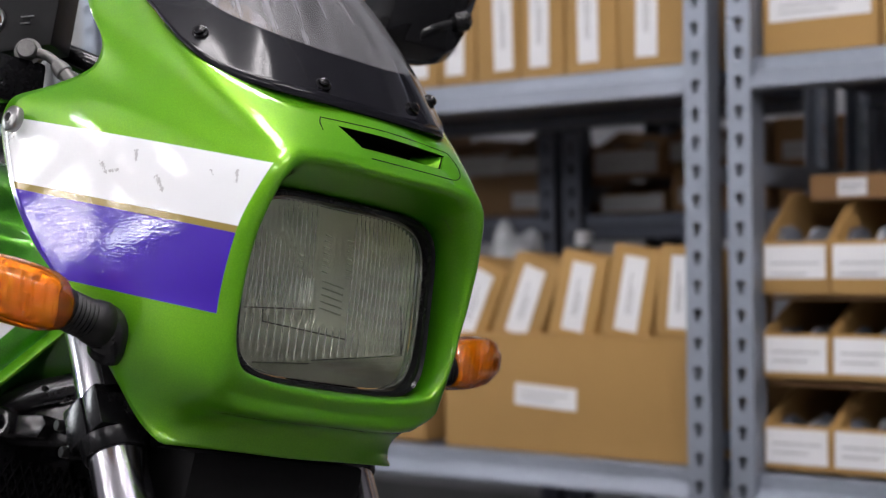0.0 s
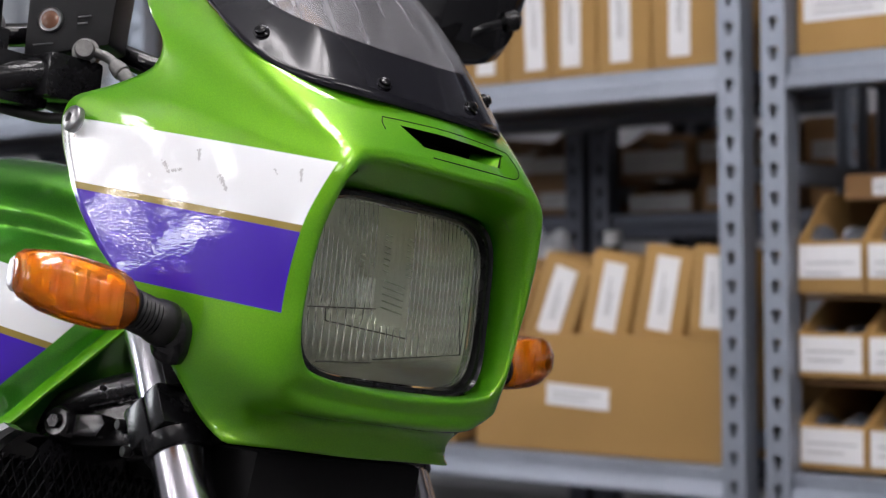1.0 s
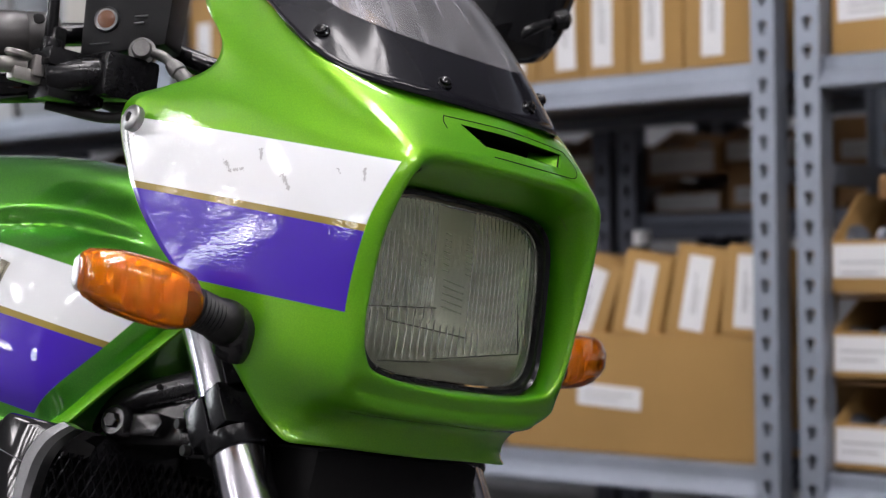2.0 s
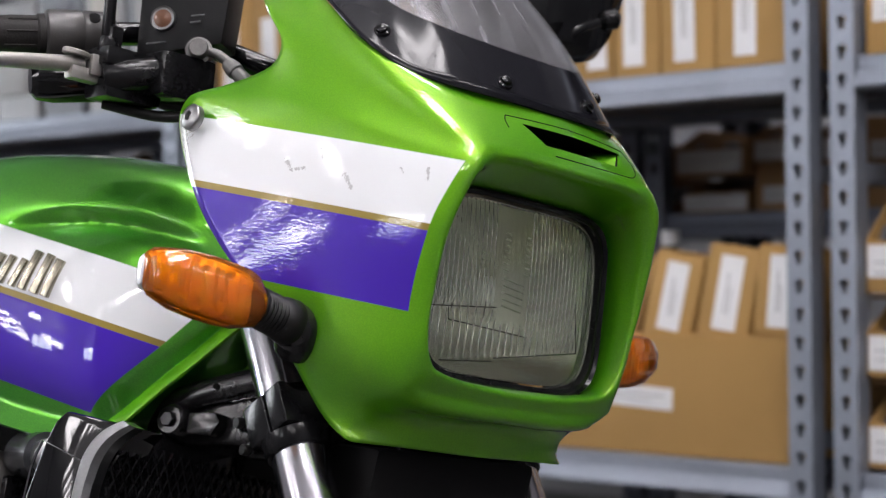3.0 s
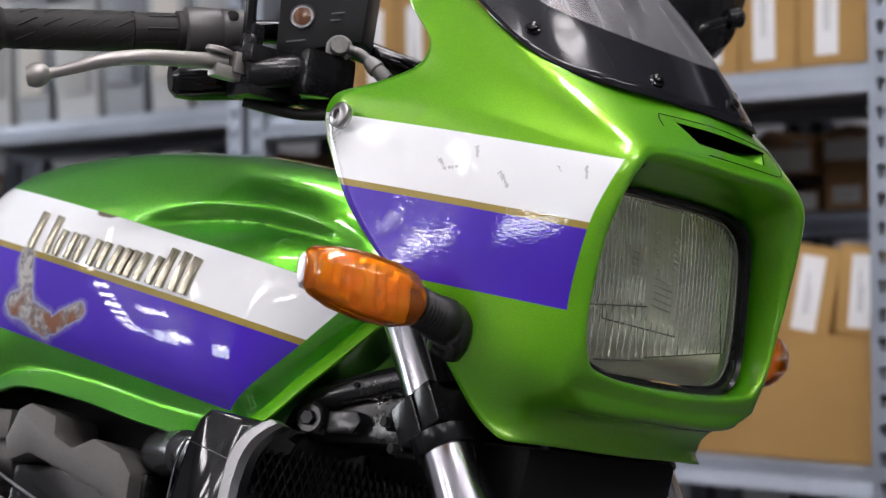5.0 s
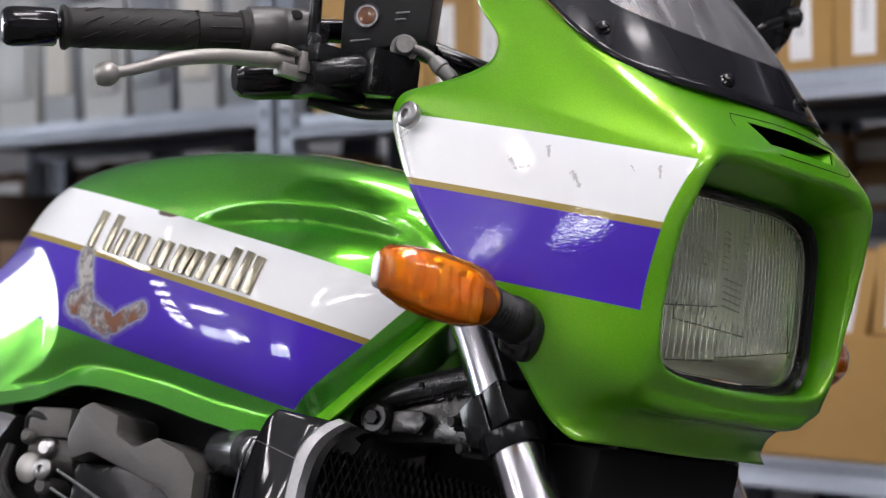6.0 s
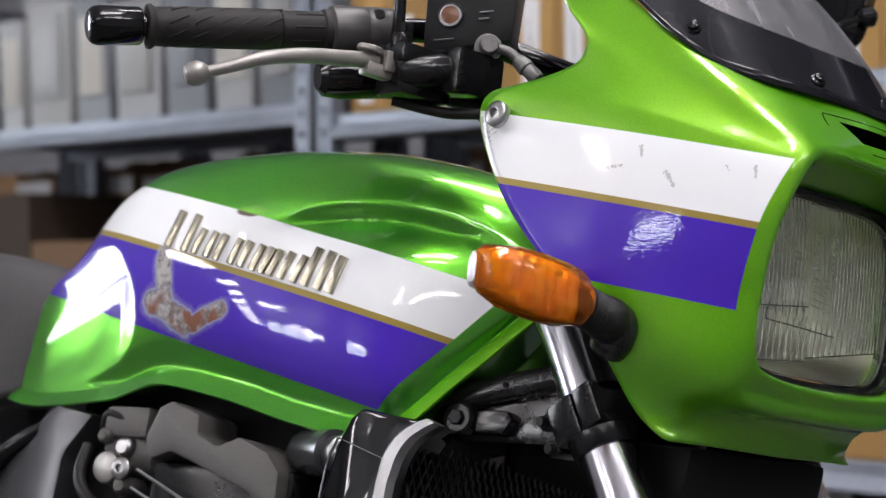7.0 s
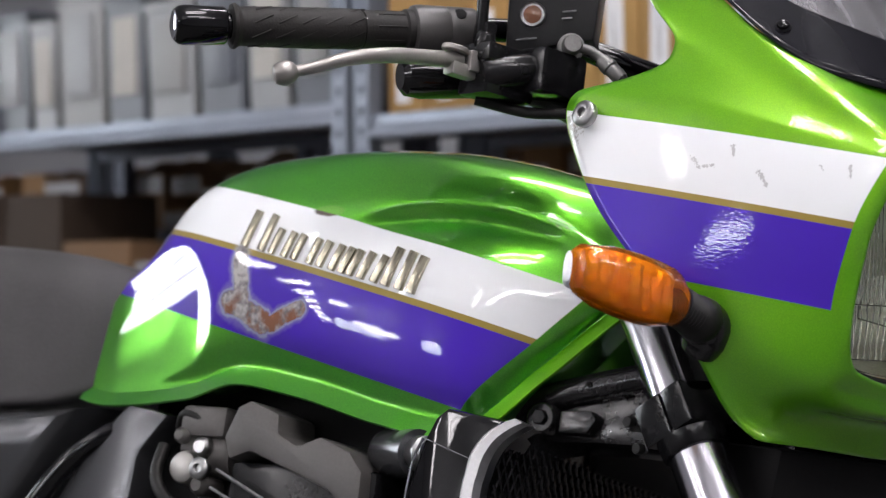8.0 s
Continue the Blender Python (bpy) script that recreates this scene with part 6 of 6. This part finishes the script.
# engine
bm = bmesh.new()
prism(bm, ((-0.501, -0.151), (-0.490, -0.122), (-0.476, -0.116), (-0.441, -0.127), (-0.439, -0.145), (-0.416, -0.155), (-0.406, -0.151), (-0.392, -0.145), (-0.358, -0.157), (-0.342, -0.174), (-0.340, -0.214), (-0.352, -0.212), (-0.376, -0.192), (-0.468, -0.163), (-0.492, -0.172)), -0.150, -0.09, "xz", 0.005)
part("engine_cover", bm, COVER_GREY, BIKE, "grey faceted cylinder head cover", at=BODY)
bm = bmesh.new()
box(bm, -0.50, -0.135, -0.36, -0.335, 0.16, -0.170, 0.01)
block = part("cylinder_block", bm, BLACK, BIKE, "black finned cylinder block", at=BODY)
for k in range(9):
    z = -0.214 - 0.017 * k
    bm = bmesh.new()
    box(bm, -0.52, -0.150, z, -0.325, 0.17, z + 0.006, 0.0015)
    part("fin", bm, BLACK, block)
bm = bmesh.new()
for k in range(4):
    a, b = Vector((-0.500 - 0.004 * k, -0.1535, -0.182 - 0.017 * k)), Vector((-0.400, -0.1535, -0.222 - 0.017 * k))
    tube(bm, [a, b], 0.0016, 6, 1)
part("fin_edge", bm, STEEL, BIKE, "bright edges of the cooling fins", at=BODY)
bm = bmesh.new()
socket_bolt(bm, (-0.533, -0.139, -0.181), (0.1, -1, 0), 0.0105)
part("engine_bolt", bm, STEEL, BIKE, "steel socket bolt", at=BODY)
# carburettor
bm = bmesh.new()
rod(bm, (-0.575, -0.10, -0.155), (-0.515, -0.10, -0.165), 0.024, 26)
box(bm, -0.575, -0.128, -0.150, -0.520, -0.07, -0.120, 0.006)
carb = part("carburettor", bm, COVER_GREY, BIKE, "grey carburettor with cap, screws and hoses", at=BODY)
for (x, z, r, mtl) in ((-0.563, -0.180, 0.0160, ALLOY), (-0.541, -0.196, 0.0095, COVER_GREY), (-0.545, -0.160, 0.010, STEEL), (-0.572, -0.150, 0.008, COVER_GREY)):
    bm = bmesh.new()
    turned(bm, (x, -0.10, z), (x + 0.003, -0.134, z), ((0, r), (0.8, r), (0.92, r * 0.9), (1, r * 0.6)), 20)
    part("cap", bm, mtl, carb, "pale alloy cap")
bm = bmesh.new()
tube(bm, [(-0.592, -0.125, -0.16), (-0.588, -0.135, -0.19), (-0.565, -0.138, -0.214), (-0.53, -0.13, -0.222)], 0.006, 10, 6)
tube(bm, [(-0.59, -0.11, -0.14), (-0.57, -0.125, -0.128), (-0.53, -0.12, -0.14)], 0.0045, 10, 6)
part("fuel_hose", bm, RUBBER, carb, "black fuel hoses")
bm = bmesh.new()
prism(bm, ((-0.575, -0.210), (-0.545, -0.222), (-0.548, -0.240), (-0.578, -0.232)), -0.14, -0.12, "xz", 0.002)
box(bm, -0.572, -0.1415, -0.2205, -0.552, -0.140, -0.2175)
part("bracket", bm, STEEL, carb, "steel throttle bracket")
# dark block added under the tank so the open space stays black
bm = bmesh.new()
box(bm, -0.66, -0.075, -0.30, -0.31, 0.09, -0.085, 0.015)
part("airbox", bm, DARK, BIKE, "black block added to fill the space under the tank", at=BODY)

# frame rail, side cover and seat
bm = bmesh.new()
tube(bm, [(-0.625, -0.085, -0.128), (-0.692, -0.116, -0.160), (-0.745, -0.126, -0.222), (-0.80, -0.128, -0.32)], 0.0105, 16, 8)
part("frame_rail", bm, BLACK_GLOSS, frame_part, "gloss black frame rail", at=Matrix.Identity(4))
bm = bmesh.new()
prism(bm, ((-0.60, -0.128), (-0.655, -0.120), (-0.70, -0.165), (-0.74, -0.24), (-0.70, -0.36), (-0.635, -0.30), (-0.632, -0.170)), -0.118, -0.05, "xz", 0.008)
part("frame_plate", bm, SILVER_PAINT, BIKE, "dark silver frame plate", at=BODY)
bm = bmesh.new()
rings = []
for y, k in ((-0.06, 1.04), (-0.105, 1.0), (-0.128, 0.94), (-0.138, 0.82)):
    rings.append([(-0.86 + (x + 0.86) * k, y, -0.21 + (z + 0.21) * k) for x, z in ((-0.700, -0.125), (-0.735, -0.165), (-0.785, -0.245), (-0.83, -0.30), (-0.95, -0.28), (-1.03, -0.17), (-0.98, -0.12), (-0.86, -0.138), (-0.76, -0.132))])
loft(bm, rings)
side_cover = part("side_cover", bm, SILVER_PAINT, BIKE, "glossy dark silver side cover", at=BODY, sharp=50)
bm = bmesh.new()
socket_bolt(bm, (-0.832, -0.133, -0.168), (0, -1, 0), 0.007)
part("cover_screw", bm, BADGE, side_cover, "brass-coloured screw")


def seat_mesh():
    bm = bmesh.new()
    xs = (-0.690, -0.700, -0.730, -0.78, -0.85, -0.95, -1.08, -1.20)
    top = (-0.010, 0.012, 0.030, 0.045, 0.053, 0.058, 0.075, 0.09)
    wid = (0.060, 0.075, 0.100, 0.125, 0.140, 0.150, 0.150, 0.12)
    low = (-0.070, -0.082, -0.105, -0.125, -0.132, -0.130, -0.115, -0.09)
    rings = []
    for x in np.linspace(xs[-1], xs[0], 40):
        t, w, l = (float(pchip(xs[::-1], v[::-1], x)) for v in (top, wid, low))
        sec = [(0, t), (0.5, t - 0.002), (0.8, t - 0.012), (0.95, t - 0.035), (1.0, t - 0.07), (0.98, l + 0.02), (0.9, l), (0.4, l + 0.01), (0, l + 0.01)]
        r = curve_points([Vector((x, -k * w, z)) for k, z in sec], 4)
        rings.append([Vector((p.x, p.y + MID, p.z)) for p in r] + [Vector((p.x, -p.y + MID, p.z)) for p in r[::-1][1:-1]])
    loft(bm, rings)
    return bm


part("seat", seat_mesh(), SEAT_GREY, BIKE, "dark grey vinyl seat", at=BODY, sharp=50)


# wheels, swingarm and side stand carry the machine
def wheel(centre, axle, r, w, name_at):
    c, n = Vector(centre), Vector(axle).normalized()
    bm = bmesh.new()
    turned(bm, c - n * w, c + n * w, ((0.05, r * 0.72), (0.0, r * 0.80), (0.10, r * 0.92), (0.30, r * 0.985), (0.5, r), (0.70, r * 0.985), (0.90, r * 0.92), (1.0, r * 0.80), (0.95, r * 0.72)), 64)
    return bm, c, n


for nm, c, r, w, m in (("front_wheel", Vector((0.350, 0.0, -0.62)), 0.300, 0.06, FRONT), ("rear_wheel", Vector((-1.06, MID, -0.61)), 0.305, 0.085, BODY)):
    z = (m @ c).z
    tilt = m.to_3x3() @ Vector((0, 1, 0))
    c = c + (m.inverted().to_3x3() @ Vector((0, 0, r * math.sqrt(1 - tilt.z ** 2) + abs(tilt.z) * 0.02 + 0.001 - z)))
    bm, cc, nn = wheel(c, (0, 1, 0), r, w, m)
    wh = part(nm, bm, RUBBER, BIKE, "black road tyre on a cast wheel", at=m)
    bm = bmesh.new()
    turned(bm, c - nn * w * 0.8, c + nn * w * 0.8, ((0, r * 0.70), (0.1, r * 0.74), (0.9, r * 0.74), (1, r * 0.70)), 48)
    turned(bm, c - nn * w * 1.1, c + nn * w * 1.1, ((0, 0.03), (0.1, 0.04), (0.9, 0.04), (1, 0.03)), 24)
    part("rim", bm, BLACK, wh, "black cast rim")
    if nm == "front_wheel":
        for side in (-1, 1):
            bm = bmesh.new()
            rod(bm, fork_at(side, -0.60), (c.x, side * 0.10, c.z), 0.024)
            part("fork_end", bm, ALLOY, wh)
    else:
        bm = bmesh.new()
        for s in (-1, 1):
            tube(bm, [(c.x, MID + s * 0.13, c.z), (-0.8, MID + s * 0.12, c.z + 0.04), (-0.62, MID + s * 0.09, c.z + 0.06)], 0.025, 14, 5)
        part("swingarm", bm, ALLOY, BIKE, "alloy swingarm", at=BODY)
bm = bmesh.new()
box(bm, -0.66, -0.16, -0.66, -0.32, 0.18, -0.36, 0.03)
part("crankcase", bm, BLACK, BIKE, "black engine crankcase", at=BODY)
bm = bmesh.new()
foot = BODY.inverted() @ Vector(((BODY @ Vector((-0.6, 0.30, -0.75))).x, (BODY @ Vector((-0.6, 0.30, -0.75))).y, 0.012))
tube(bm, [(-0.56, 0.14, -0.60), foot], 0.012, 12, 2)
part("side_stand", bm, BLACK, BIKE, "black side stand on the floor", at=BODY)
